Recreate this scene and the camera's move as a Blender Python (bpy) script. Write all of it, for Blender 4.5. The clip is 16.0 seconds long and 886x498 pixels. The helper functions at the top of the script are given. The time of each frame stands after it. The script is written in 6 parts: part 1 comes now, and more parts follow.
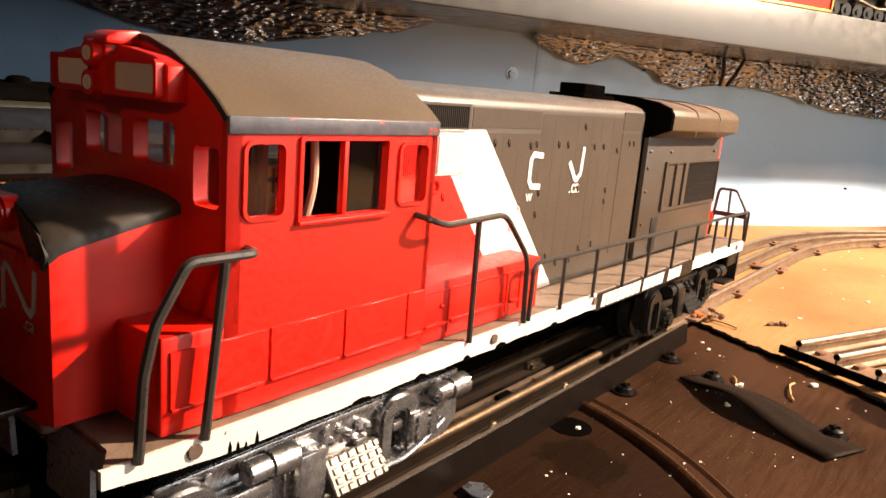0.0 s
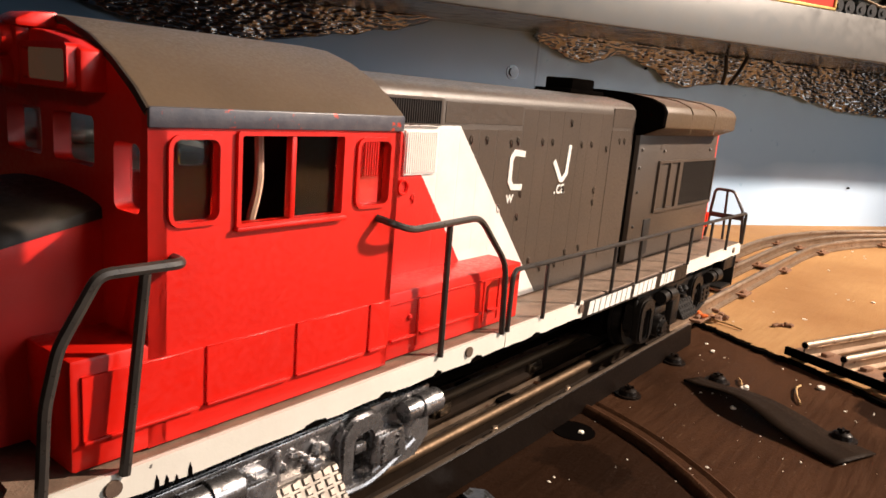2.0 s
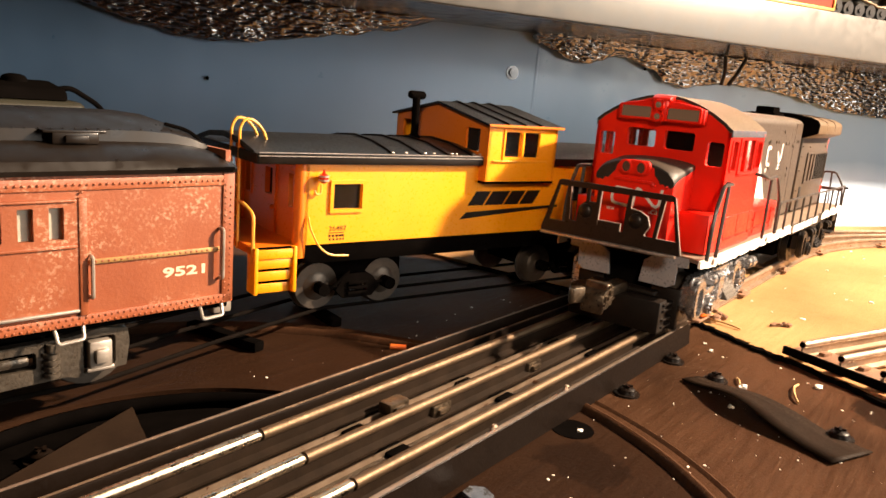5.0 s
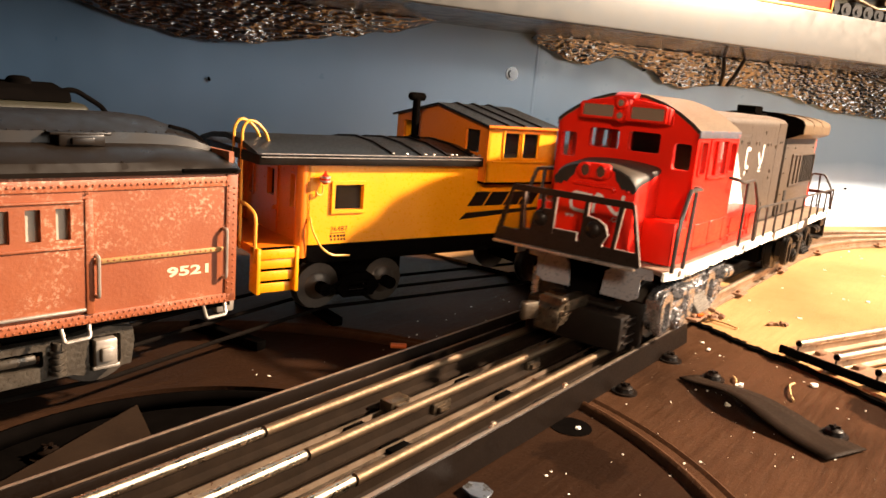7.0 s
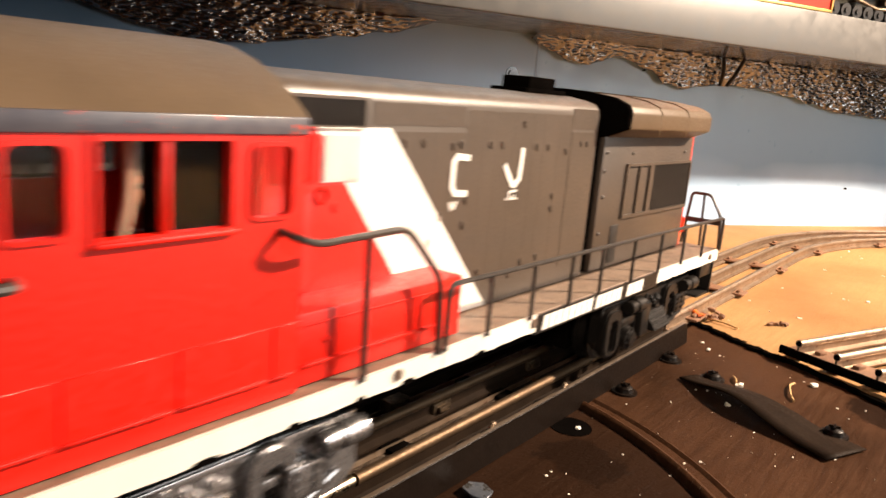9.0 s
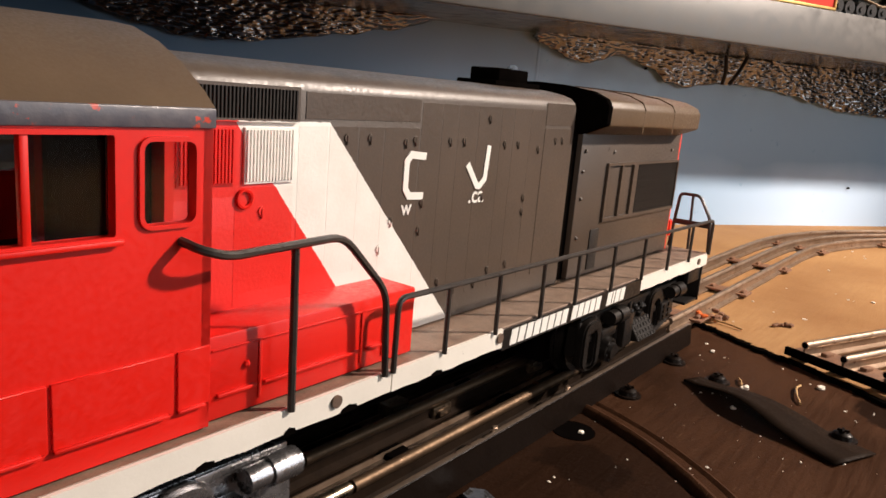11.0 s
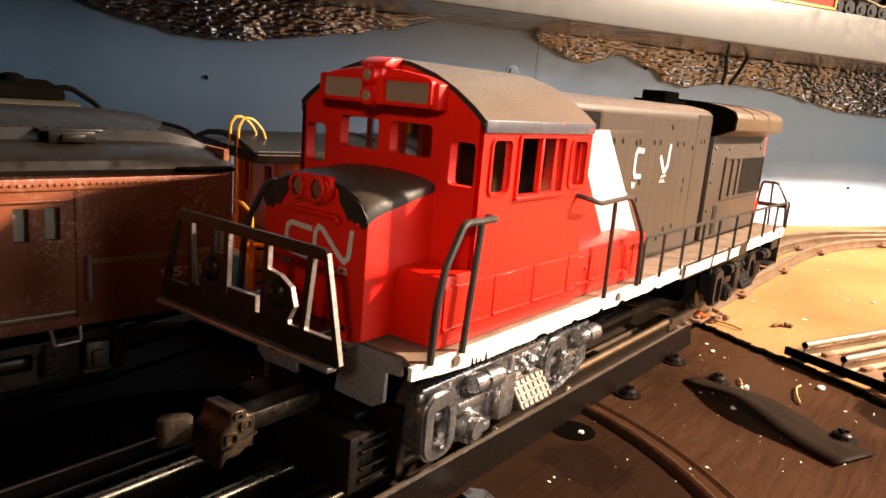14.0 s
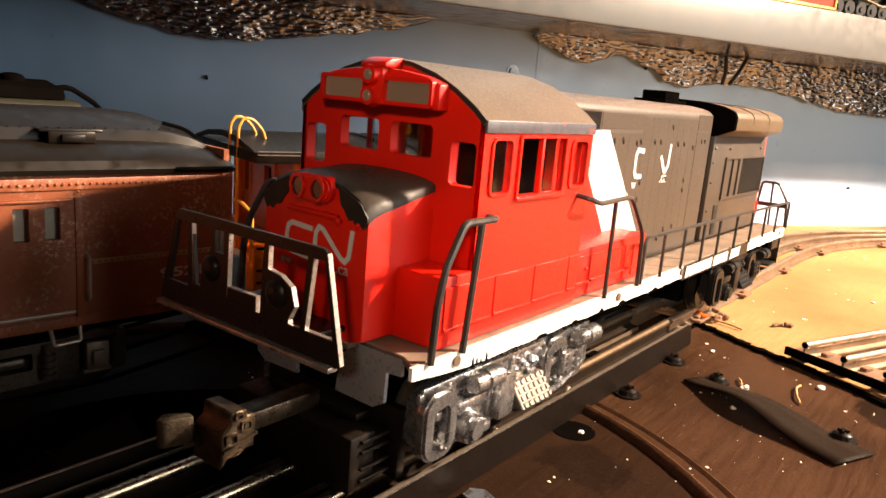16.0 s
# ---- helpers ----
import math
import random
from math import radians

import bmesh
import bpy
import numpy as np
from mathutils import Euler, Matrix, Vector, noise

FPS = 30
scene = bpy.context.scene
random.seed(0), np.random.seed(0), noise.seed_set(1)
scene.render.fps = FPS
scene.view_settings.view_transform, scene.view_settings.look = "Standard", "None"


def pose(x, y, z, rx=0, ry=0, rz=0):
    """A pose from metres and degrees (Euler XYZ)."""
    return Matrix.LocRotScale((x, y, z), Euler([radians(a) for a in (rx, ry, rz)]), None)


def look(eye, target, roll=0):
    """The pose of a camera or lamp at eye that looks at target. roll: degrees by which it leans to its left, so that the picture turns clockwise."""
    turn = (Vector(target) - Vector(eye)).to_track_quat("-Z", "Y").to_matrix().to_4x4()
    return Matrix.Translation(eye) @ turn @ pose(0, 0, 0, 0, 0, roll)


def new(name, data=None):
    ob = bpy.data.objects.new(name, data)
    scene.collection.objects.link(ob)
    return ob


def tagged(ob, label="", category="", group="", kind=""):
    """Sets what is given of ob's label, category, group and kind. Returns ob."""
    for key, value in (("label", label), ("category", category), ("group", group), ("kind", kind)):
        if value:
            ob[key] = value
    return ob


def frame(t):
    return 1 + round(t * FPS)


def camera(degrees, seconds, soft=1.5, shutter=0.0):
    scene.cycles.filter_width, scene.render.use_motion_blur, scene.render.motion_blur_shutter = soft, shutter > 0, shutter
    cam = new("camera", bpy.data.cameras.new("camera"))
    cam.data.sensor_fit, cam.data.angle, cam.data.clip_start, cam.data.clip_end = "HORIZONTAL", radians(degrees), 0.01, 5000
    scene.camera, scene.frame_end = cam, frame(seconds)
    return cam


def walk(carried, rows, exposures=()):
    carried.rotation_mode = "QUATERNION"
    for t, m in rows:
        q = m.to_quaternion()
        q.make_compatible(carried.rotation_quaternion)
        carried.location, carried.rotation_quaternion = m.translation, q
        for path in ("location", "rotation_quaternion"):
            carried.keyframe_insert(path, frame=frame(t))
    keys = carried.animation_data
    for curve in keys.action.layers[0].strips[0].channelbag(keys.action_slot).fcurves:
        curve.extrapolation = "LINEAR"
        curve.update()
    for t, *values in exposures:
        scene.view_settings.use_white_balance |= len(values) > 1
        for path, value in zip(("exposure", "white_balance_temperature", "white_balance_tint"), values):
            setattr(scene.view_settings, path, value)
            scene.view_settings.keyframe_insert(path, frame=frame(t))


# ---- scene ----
cam = camera(62.5, 16.0, 1.6, 0.7)

EYE = Vector((-0.1144, -0.1245, 0.0912))
AIM = EYE + Vector((0.78160, 0.58715, -0.21036))
BACK = Vector((-0.78160, -0.58715, 0.21036)) * 0.0052
ROLL = 4.89


def stand(k):
    """The camera's pose; k: how far it is drawn back."""
    return look(EYE + BACK * k, AIM + BACK * k, ROLL)


walk(cam, [(0.0, stand(1)), (0.6, stand(1)), (1.0, stand(0.35)), (1.3, stand(0)), (4.6, stand(0)), (5.6, stand(1)),
           (9.2, stand(1)), (10.6, stand(0)), (16.0, stand(0))],
     [(0.0, -0.10, 6500, 10), (0.5, -0.28, 6450, 10), (1.3, -0.74, 6000, 10), (2.4, -0.78, 6050, 10), (3.0, -0.55, 6300, 10), (3.6, -0.02, 6600, 10), (4.0, 0.18, 6750, 10),
      (6.5, 0.38, 6850, 10), (7.6, 0.42, 6850, 10), (8.5, 0.22, 6800, 10), (9.0, -0.20, 6450, 10), (11.0, -1.06, 5750, 10), (12.6, -1.06, 5750, 10), (13.0, -0.85, 6050, 10), (13.6, -0.4, 6350, 10), (14.2, 0.20, 6750, 10), (16.0, 0.25, 6750, 10)])

# ---- light ----
world = bpy.data.worlds.new("room_air")
scene.world = world
world.use_nodes = True
air = world.node_tree.nodes["Background"]
air.inputs[0].default_value = (1.0, 0.90, 0.80, 1)
air.inputs[1].default_value = 0.006

bulb = bpy.data.lights.new("work_lamp", "SPOT")
bulb.energy, bulb.color = 158.0, (1.0, 0.78, 0.585)
bulb.shadow_soft_size, bulb.spot_size, bulb.spot_blend = 0.022, radians(95), 0.5
new("work_lamp", bulb).matrix_world = look((0.66, -0.57, 0.57), (0.14, 0.0, 0.03))
# added unseen fill for window daylight, behind and to the side; lifts the wall
pane = bpy.data.lights.new("room_window", "AREA")
pane.energy, pane.color, pane.shape, pane.size, pane.size_y = 12.5, (0.99, 0.96, 0.90), "RECTANGLE", 0.9, 0.7
new("room_window", pane).matrix_world = look((0.70, -1.45, 0.40), (0.1, 0.2, 0.06))
# added unseen warm spot, aimed along the track to brighten the locomotive's nose
nose_fill = bpy.data.lights.new("desk_lamp", "SPOT")
nose_fill.energy, nose_fill.color = 20.0, (1.0, 0.80, 0.62)
nose_fill.shadow_soft_size, nose_fill.spot_size, nose_fill.spot_blend = 0.05, radians(19), 0.85
new("desk_lamp", nose_fill).matrix_world = look((-0.62, -0.50, 0.40), (0.22, 0.02, 0.05))
scene.view_settings.exposure = 0.0


# ---- materials ----
def nodes_of(name):
    m = bpy.data.materials.new(name)
    m.use_nodes = True
    t = m.node_tree
    return m, t, t.nodes["Principled BSDF"]


def link(t, a, b):
    t.links.new(a, b)


def noise_of(t, co, scale, detail=4, rough=0.6):
    n = t.nodes.new("ShaderNodeTexNoise")
    n.inputs["Scale"].default_value, n.inputs["Detail"].default_value, n.inputs["Roughness"].default_value = scale, detail, rough
    link(t, co, n.inputs["Vector"])
    return n.outputs["Fac"]


def ramp(t, fac, lo, hi, a=0.0, b=1.0):
    n = t.nodes.new("ShaderNodeMapRange")
    n.inputs["From Min"].default_value, n.inputs["From Max"].default_value = lo, hi
    n.inputs["To Min"].default_value, n.inputs["To Max"].default_value = a, b
    link(t, fac, n.inputs["Value"])
    return n.outputs["Result"]


def blend(t, fac, a, b):
    n = t.nodes.new("ShaderNodeMix")
    n.data_type = "RGBA"
    for socket, v in ((n.inputs[6], a), (n.inputs[7], b)):
        if isinstance(v, tuple):
            socket.default_value = (*v, 1)
        else:
            link(t, v, socket)
    link(t, fac, n.inputs[0])
    return n.outputs[2]


def calc(t, op, a, b):
    n = t.nodes.new("ShaderNodeMath")
    n.operation = op
    for socket, v in ((n.inputs[0], a), (n.inputs[1], b)):
        if isinstance(v, (int, float)):
            socket.default_value = v
        else:
            link(t, v, socket)
    return n.outputs[0]


def finish(t, p, co, rough, metal, fine, bump, spread=0.12):
    grain = noise_of(t, co, fine, 3)
    link(t, ramp(t, grain, 0.3, 0.7, max(rough - spread, 0.02), min(rough + spread, 1)), p.inputs["Roughness"])
    p.inputs["Metallic"].default_value = metal
    if bump:
        b = t.nodes.new("ShaderNodeBump")
        b.inputs["Strength"].default_value, b.inputs["Distance"].default_value = bump, 0.0006
        link(t, grain, b.inputs["Height"])
        link(t, b.outputs[0], p.inputs["Normal"])


def surf(name, base, other, rough=0.5, metal=0.0, broad=55, fine=1400, bump=0.12, chips=None, cut=0.66, coat=0.0, dust=None, sheen=None):
    """A surface with broad blotches, fine grain, and where given worn chips and settled dust."""
    m, t, p = nodes_of(name)
    co = t.nodes.new("ShaderNodeTexCoord").outputs["Object"]
    col = blend(t, ramp(t, noise_of(t, co, broad), 0.3, 0.7), base, other)
    if dust:
        geo = t.nodes.new("ShaderNodeNewGeometry")
        up = t.nodes.new("ShaderNodeSeparateXYZ")
        link(t, geo.outputs["Normal"], up.inputs[0])
        amount = calc(t, "MULTIPLY", ramp(t, up.outputs[2], 0.2, 0.95), ramp(t, noise_of(t, co, 180), 0.25, 0.8, 0.1, 0.8))
        col = blend(t, amount, col, dust)
    if chips:
        col = blend(t, ramp(t, noise_of(t, co, 330, 6, 0.7), cut, cut + 0.03), col, chips)
    link(t, col, p.inputs["Base Color"])
    p.inputs["Coat Weight"].default_value = coat
    p.inputs["Specular IOR Level"].default_value = sheen if sheen is not None else 0.5
    finish(t, p, co, rough, metal, fine, bump)
    return m


RED = surf("red_enamel", (0.70, 0.011, 0.003), (0.63, 0.009, 0.002), 0.40, 0, 40, 900, 0.03, chips=(0.80, 0.50, 0.40), cut=0.76, coat=0.05, sheen=0.38)
NOSE_BLACK = surf("black_paint", (0.014, 0.012, 0.011), (0.024, 0.02, 0.017), 0.5, 0, 60, 900, 0.05, dust=(0.085, 0.058, 0.038), sheen=0.25)
ROOF_BROWN = surf("roof_paint", (0.095, 0.064, 0.038), (0.120, 0.082, 0.050), 0.45, 0, 45, 1500, 0.05, dust=(0.130, 0.088, 0.053), sheen=0.25)
ROOF_EDGE = surf("chipped_edge_paint", (0.055, 0.055, 0.075), (0.10, 0.095, 0.11), 0.4, 0, 300, 900, 0.1, chips=(0.45, 0.05, 0.03), cut=0.60)
RAIL_BLACK = surf("handrail_black", (0.03, 0.026, 0.024), (0.05, 0.042, 0.036), 0.36, 0, 200, 1200, 0.05, sheen=0.35)
PLATE_BLACK = surf("end_plate_black", (0.012, 0.008, 0.006), (0.018, 0.012, 0.009), 0.36, 0.2, 200, 1200, 0.08, sheen=0.3)
BRIGHT_EDGE = surf("worn_and_lit_edge", (0.48, 0.42, 0.38), (0.26, 0.22, 0.19), 0.35, 0.7, 300, 1500, 0.1, chips=(0.06, 0.05, 0.04), cut=0.64)
DECK = surf("deck_brown", (0.10, 0.066, 0.048), (0.15, 0.10, 0.072), 0.5, 0, 90, 1800, 0.2, dust=(0.34, 0.24, 0.17))
SILL_WHITE = surf("sill_white", (0.80, 0.77, 0.70), (0.72, 0.69, 0.62), 0.45, 0, 70, 1300, 0.06, chips=(0.03, 0.028, 0.026), cut=0.685)
STRIPE_WHITE = surf("decal_white", (0.82, 0.81, 0.77), (0.76, 0.75, 0.71), 0.45, 0, 150, 1500, 0.03)
DULL_WHITE = surf("dull_white_decal", (0.62, 0.60, 0.58), (0.55, 0.53, 0.5), 0.5, 0, 200, 900, 0.02)
SILVER = surf("cast_silver", (0.54, 0.53, 0.54), (0.27, 0.265, 0.27), 0.27, 0.9, 90, 500, 0.04, chips=(0.12, 0.11, 0.10), cut=0.75)
TREAD_STEEL = surf("tread_steel", (0.20, 0.175, 0.15), (0.13, 0.115, 0.10), 0.42, 0.8, 160, 700, 0.08)
TRUCK_DARK = surf("cast_dark", (0.010, 0.0085, 0.0075), (0.020, 0.017, 0.015), 0.42, 0.4, 160, 1000, 0.2, sheen=0.3)
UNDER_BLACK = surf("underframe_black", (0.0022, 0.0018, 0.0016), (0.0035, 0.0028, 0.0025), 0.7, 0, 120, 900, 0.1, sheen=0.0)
STEP_GREY = surf("step_plate_grey", (0.27, 0.28, 0.31), (0.33, 0.34, 0.37), 0.33, 0.4, 120, 900, 0.05)
PLASTIC_BLACK = surf("plastic_black", (0.008, 0.007, 0.0065), (0.012, 0.0105, 0.0095), 0.4, 0, 150, 900, 0.08, sheen=0.25)
PLASTIC_WARM = surf("dusty_plastic_black", (0.005, 0.0032, 0.0022), (0.008, 0.005, 0.0035), 0.45, 0, 150, 900, 0.1, dust=(0.014, 0.008, 0.005), sheen=0.2)
COUPLER_METAL = surf("coupler_metal", (0.13, 0.095, 0.062), (0.05, 0.035, 0.024), 0.36, 0.8, 250, 900, 0.3)
WIRE_TAN = surf("wire_tan", (0.5, 0.34, 0.24), (0.4, 0.26, 0.18), 0.5, 0, 200, 900, 0.05)
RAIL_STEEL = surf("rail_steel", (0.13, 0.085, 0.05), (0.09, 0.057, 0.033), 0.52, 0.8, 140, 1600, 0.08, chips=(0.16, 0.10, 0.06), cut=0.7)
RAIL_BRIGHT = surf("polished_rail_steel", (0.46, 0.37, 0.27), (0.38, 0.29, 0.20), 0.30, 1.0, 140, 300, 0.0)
RAIL_DULL = surf("dull_rail_steel", (0.40, 0.30, 0.22), (0.26, 0.18, 0.12), 0.4, 0.8, 120, 1500, 0.15, chips=(0.13, 0.06, 0.03), cut=0.6)
TRAY_BLACK = surf("bridge_black", (0.005, 0.0027, 0.0016), (0.008, 0.0044, 0.0026), 0.46, 0.0, 70, 1100, 0.10, dust=(0.009, 0.005, 0.003), sheen=0.12)
TRAY_EDGE = surf("bridge_edge_steel", (0.45, 0.36, 0.29), (0.30, 0.23, 0.18), 0.4, 0.8, 200, 1500, 0.1)
STORAGE_RAIL = surf("shade_black_rail", (0.005, 0.0038, 0.003), (0.008, 0.006, 0.005), 0.8, 0, 140, 1400, 0.1, sheen=0.01)
RAIL_FOOT = surf("dark_rail_foot", (0.020, 0.0125, 0.008), (0.011, 0.007, 0.0045), 0.55, 0.0, 140, 1400, 0.15, sheen=0.08)
RUST = surf("rusty_tie", (0.24, 0.12, 0.06), (0.16, 0.08, 0.045), 0.7, 0.1, 260, 1500, 0.4)
YELLOW = surf("caboose_yellow", (0.90, 0.34, 0.009), (0.86, 0.31, 0.008), 0.34, 0, 50, 900, 0.03, coat=0.15)
ORANGE = surf("caboose_orange", (0.72, 0.17, 0.010), (0.66, 0.15, 0.010), 0.36, 0, 50, 900, 0.03, coat=0.15)
HAND_YELLOW = surf("handrail_yellow", (0.78, 0.40, 0.06), (0.72, 0.34, 0.04), 0.38, 0, 90, 900, 0.04)
CAR_BLACK = surf("car_roof_black", (0.008, 0.0052, 0.0036), (0.011, 0.0075, 0.0052), 0.38, 0, 60, 200, 0.0, sheen=0.22)
WHEEL_STEEL = surf("wheel_steel", (0.13, 0.105, 0.085), (0.085, 0.068, 0.054), 0.45, 0.75, 130, 1200, 0.1)
TRUCK_BROWN = surf("dusty_truck_grey", (0.12, 0.098, 0.075), (0.060, 0.047, 0.036), 0.36, 0.5, 160, 1000, 0.3, chips=(0.22, 0.18, 0.14), cut=0.68)
PALE_METAL = surf("pale_metal", (0.50, 0.44, 0.38), (0.36, 0.30, 0.25), 0.4, 0.6, 200, 1000, 0.15)
GOLD_LINE = surf("gold_line", (0.45, 0.27, 0.09), (0.30, 0.15, 0.06), 0.5, 0.1, 260, 1000, 0.1, chips=(0.25, 0.07, 0.04), cut=0.6)
NUMBER_CREAM = surf("number_cream", (0.75, 0.60, 0.42), (0.68, 0.52, 0.36), 0.5, 0, 260, 1000, 0.02)
FROSTED = surf("frosted_window", (0.42, 0.40, 0.32), (0.34, 0.33, 0.27), 0.35, 0, 200, 1000, 0.05)
CUPOLA_ROOF = surf("tar_roof", (0.005, 0.0044, 0.004), (0.008, 0.007, 0.006), 0.38, 0, 80, 1200, 0.1, dust=(0.013, 0.011, 0.009), sheen=0.3)
RED_LAMP = surf("red_lens", (0.7, 0.03, 0.01), (0.6, 0.02, 0.01), 0.18, 0, 80, 900, 0.0, coat=0.6)
SHELF_GREY = surf("shelf_grey", (0.078, 0.074, 0.068), (0.064, 0.061, 0.056), 0.40, 0.1, 14, 120, 0.0)
SHELF_UNDER = surf("shelf_underside", (0.15, 0.155, 0.165), (0.11, 0.115, 0.125), 0.15, 0.55, 14, 90, 0.02)
BOX_RED = surf("box_red", (0.42, 0.035, 0.02), (0.36, 0.03, 0.018), 0.4, 0, 60, 900, 0.04)
BRASS = surf("brass_trim", (0.62, 0.42, 0.14), (0.52, 0.33, 0.10), 0.35, 0.6, 100, 900, 0.05)
OLIVE = surf("olive_paint", (0.022, 0.020, 0.012), (0.016, 0.0145, 0.009), 0.45, 0, 60, 900, 0.05, dust=(0.030, 0.026, 0.017), sheen=0.25)
CRUMB = surf("white_crumb", (0.8, 0.76, 0.68), (0.7, 0.62, 0.5), 0.7, 0, 300, 1500, 0.3)
STRAW = surf("straw", (0.52, 0.33, 0.14), (0.42, 0.25, 0.1), 0.6, 0, 300, 1500, 0.1)
ORANGE_TUBE = surf("orange_sleeve", (0.75, 0.16, 0.02), (0.65, 0.12, 0.02), 0.4, 0, 300, 1500, 0.05)
TAPE = surf("black_strip", (0.010, 0.006, 0.004), (0.015, 0.0092, 0.006), 0.6, 0, 60, 1000, 0.1, dust=(0.020, 0.012, 0.0075), sheen=0.03)
SCRAP_BLUE = surf("scrap_blue", (0.05, 0.06, 0.08), (0.12, 0.13, 0.15), 0.4, 0.3, 300, 900, 0.1, chips=(0.02, 0.018, 0.016), cut=0.55)
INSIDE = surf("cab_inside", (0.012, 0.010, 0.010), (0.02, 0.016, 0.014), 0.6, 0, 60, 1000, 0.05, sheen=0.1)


def hood_material():
    """Hood paint: grey-brown, with the red end and the slanting white band."""
    m, t, p = nodes_of("hood_paint")
    co = t.nodes.new("ShaderNodeTexCoord").outputs["Object"]
    xyz = t.nodes.new("ShaderNodeSeparateXYZ")
    link(t, co, xyz.inputs[0])
    fuzz = calc(t, "MULTIPLY", calc(t, "SUBTRACT", noise_of(t, co, 900, 4), 0.5), 0.0006)
    slant = calc(t, "ADD", calc(t, "ADD", xyz.outputs[0], calc(t, "MULTIPLY", xyz.outputs[2], 0.775)), fuzz)
    below = calc(t, "LESS_THAN", calc(t, "ADD", xyz.outputs[2], fuzz), 0.0834)
    grey = blend(t, ramp(t, noise_of(t, co, 45), 0.3, 0.7), (0.052, 0.038, 0.028), (0.070, 0.051, 0.038))
    red = blend(t, ramp(t, noise_of(t, co, 40), 0.3, 0.7), (0.70, 0.011, 0.003), (0.63, 0.009, 0.002))
    white = blend(t, ramp(t, noise_of(t, co, 120), 0.3, 0.7), (0.82, 0.81, 0.77), (0.74, 0.73, 0.68))
    in_red = calc(t, "MULTIPLY", below, calc(t, "LESS_THAN", slant, 0.1513))
    slant_b = calc(t, "ADD", calc(t, "ADD", xyz.outputs[0], calc(t, "MULTIPLY", xyz.outputs[2], 0.908)), fuzz)
    in_white = calc(t, "MULTIPLY", below, calc(t, "LESS_THAN", slant_b, 0.1848))
    geo = t.nodes.new("ShaderNodeNewGeometry")
    up = t.nodes.new("ShaderNodeSeparateXYZ")
    link(t, geo.outputs["Normal"], up.inputs[0])
    dusty = calc(t, "MULTIPLY", ramp(t, up.outputs[2], 0.2, 0.95), ramp(t, noise_of(t, co, 180), 0.25, 0.8, 0.1, 0.8))
    col = blend(t, dusty, blend(t, in_red, blend(t, in_white, grey, white), red), (0.15, 0.11, 0.075))
    link(t, col, p.inputs["Base Color"])
    finish(t, p, co, 0.42, 0, 1300, 0.08)
    return m


def rail_end_material():
    """Grey-brown paint with a red rear end."""
    m, t, p = nodes_of("rear_body_paint")
    co = t.nodes.new("ShaderNodeTexCoord").outputs["Object"]
    xyz = t.nodes.new("ShaderNodeSeparateXYZ")
    link(t, co, xyz.inputs[0])
    grey = blend(t, ramp(t, noise_of(t, co, 45), 0.3, 0.7), (0.052, 0.038, 0.028), (0.070, 0.051, 0.038))
    link(t, blend(t, calc(t, "GREATER_THAN", xyz.outputs[0], 0.3035), grey, (0.75, 0.05, 0.02)), p.inputs["Base Color"])
    finish(t, p, co, 0.42, 0, 1300, 0.08)
    return m


def baggage_material():
    """Brown-red car paint, bleached and flecked with pale dust."""
    m, t, p = nodes_of("baggage_car_paint")
    co = t.nodes.new("ShaderNodeTexCoord").outputs["Object"]
    col = blend(t, ramp(t, noise_of(t, co, 38), 0.35, 0.65), (0.24, 0.058, 0.018), (0.30, 0.084, 0.030))
    flecks = calc(t, "MULTIPLY", ramp(t, noise_of(t, co, 900, 6, 0.75), 0.52, 0.60), ramp(t, noise_of(t, co, 42, 3), 0.46, 0.64, 0, 0.8))
    col = blend(t, flecks, col, (0.66, 0.42, 0.28))
    link(t, col, p.inputs["Base Color"])
    finish(t, p, co, 0.5, 0, 1200, 0.15)
    return m


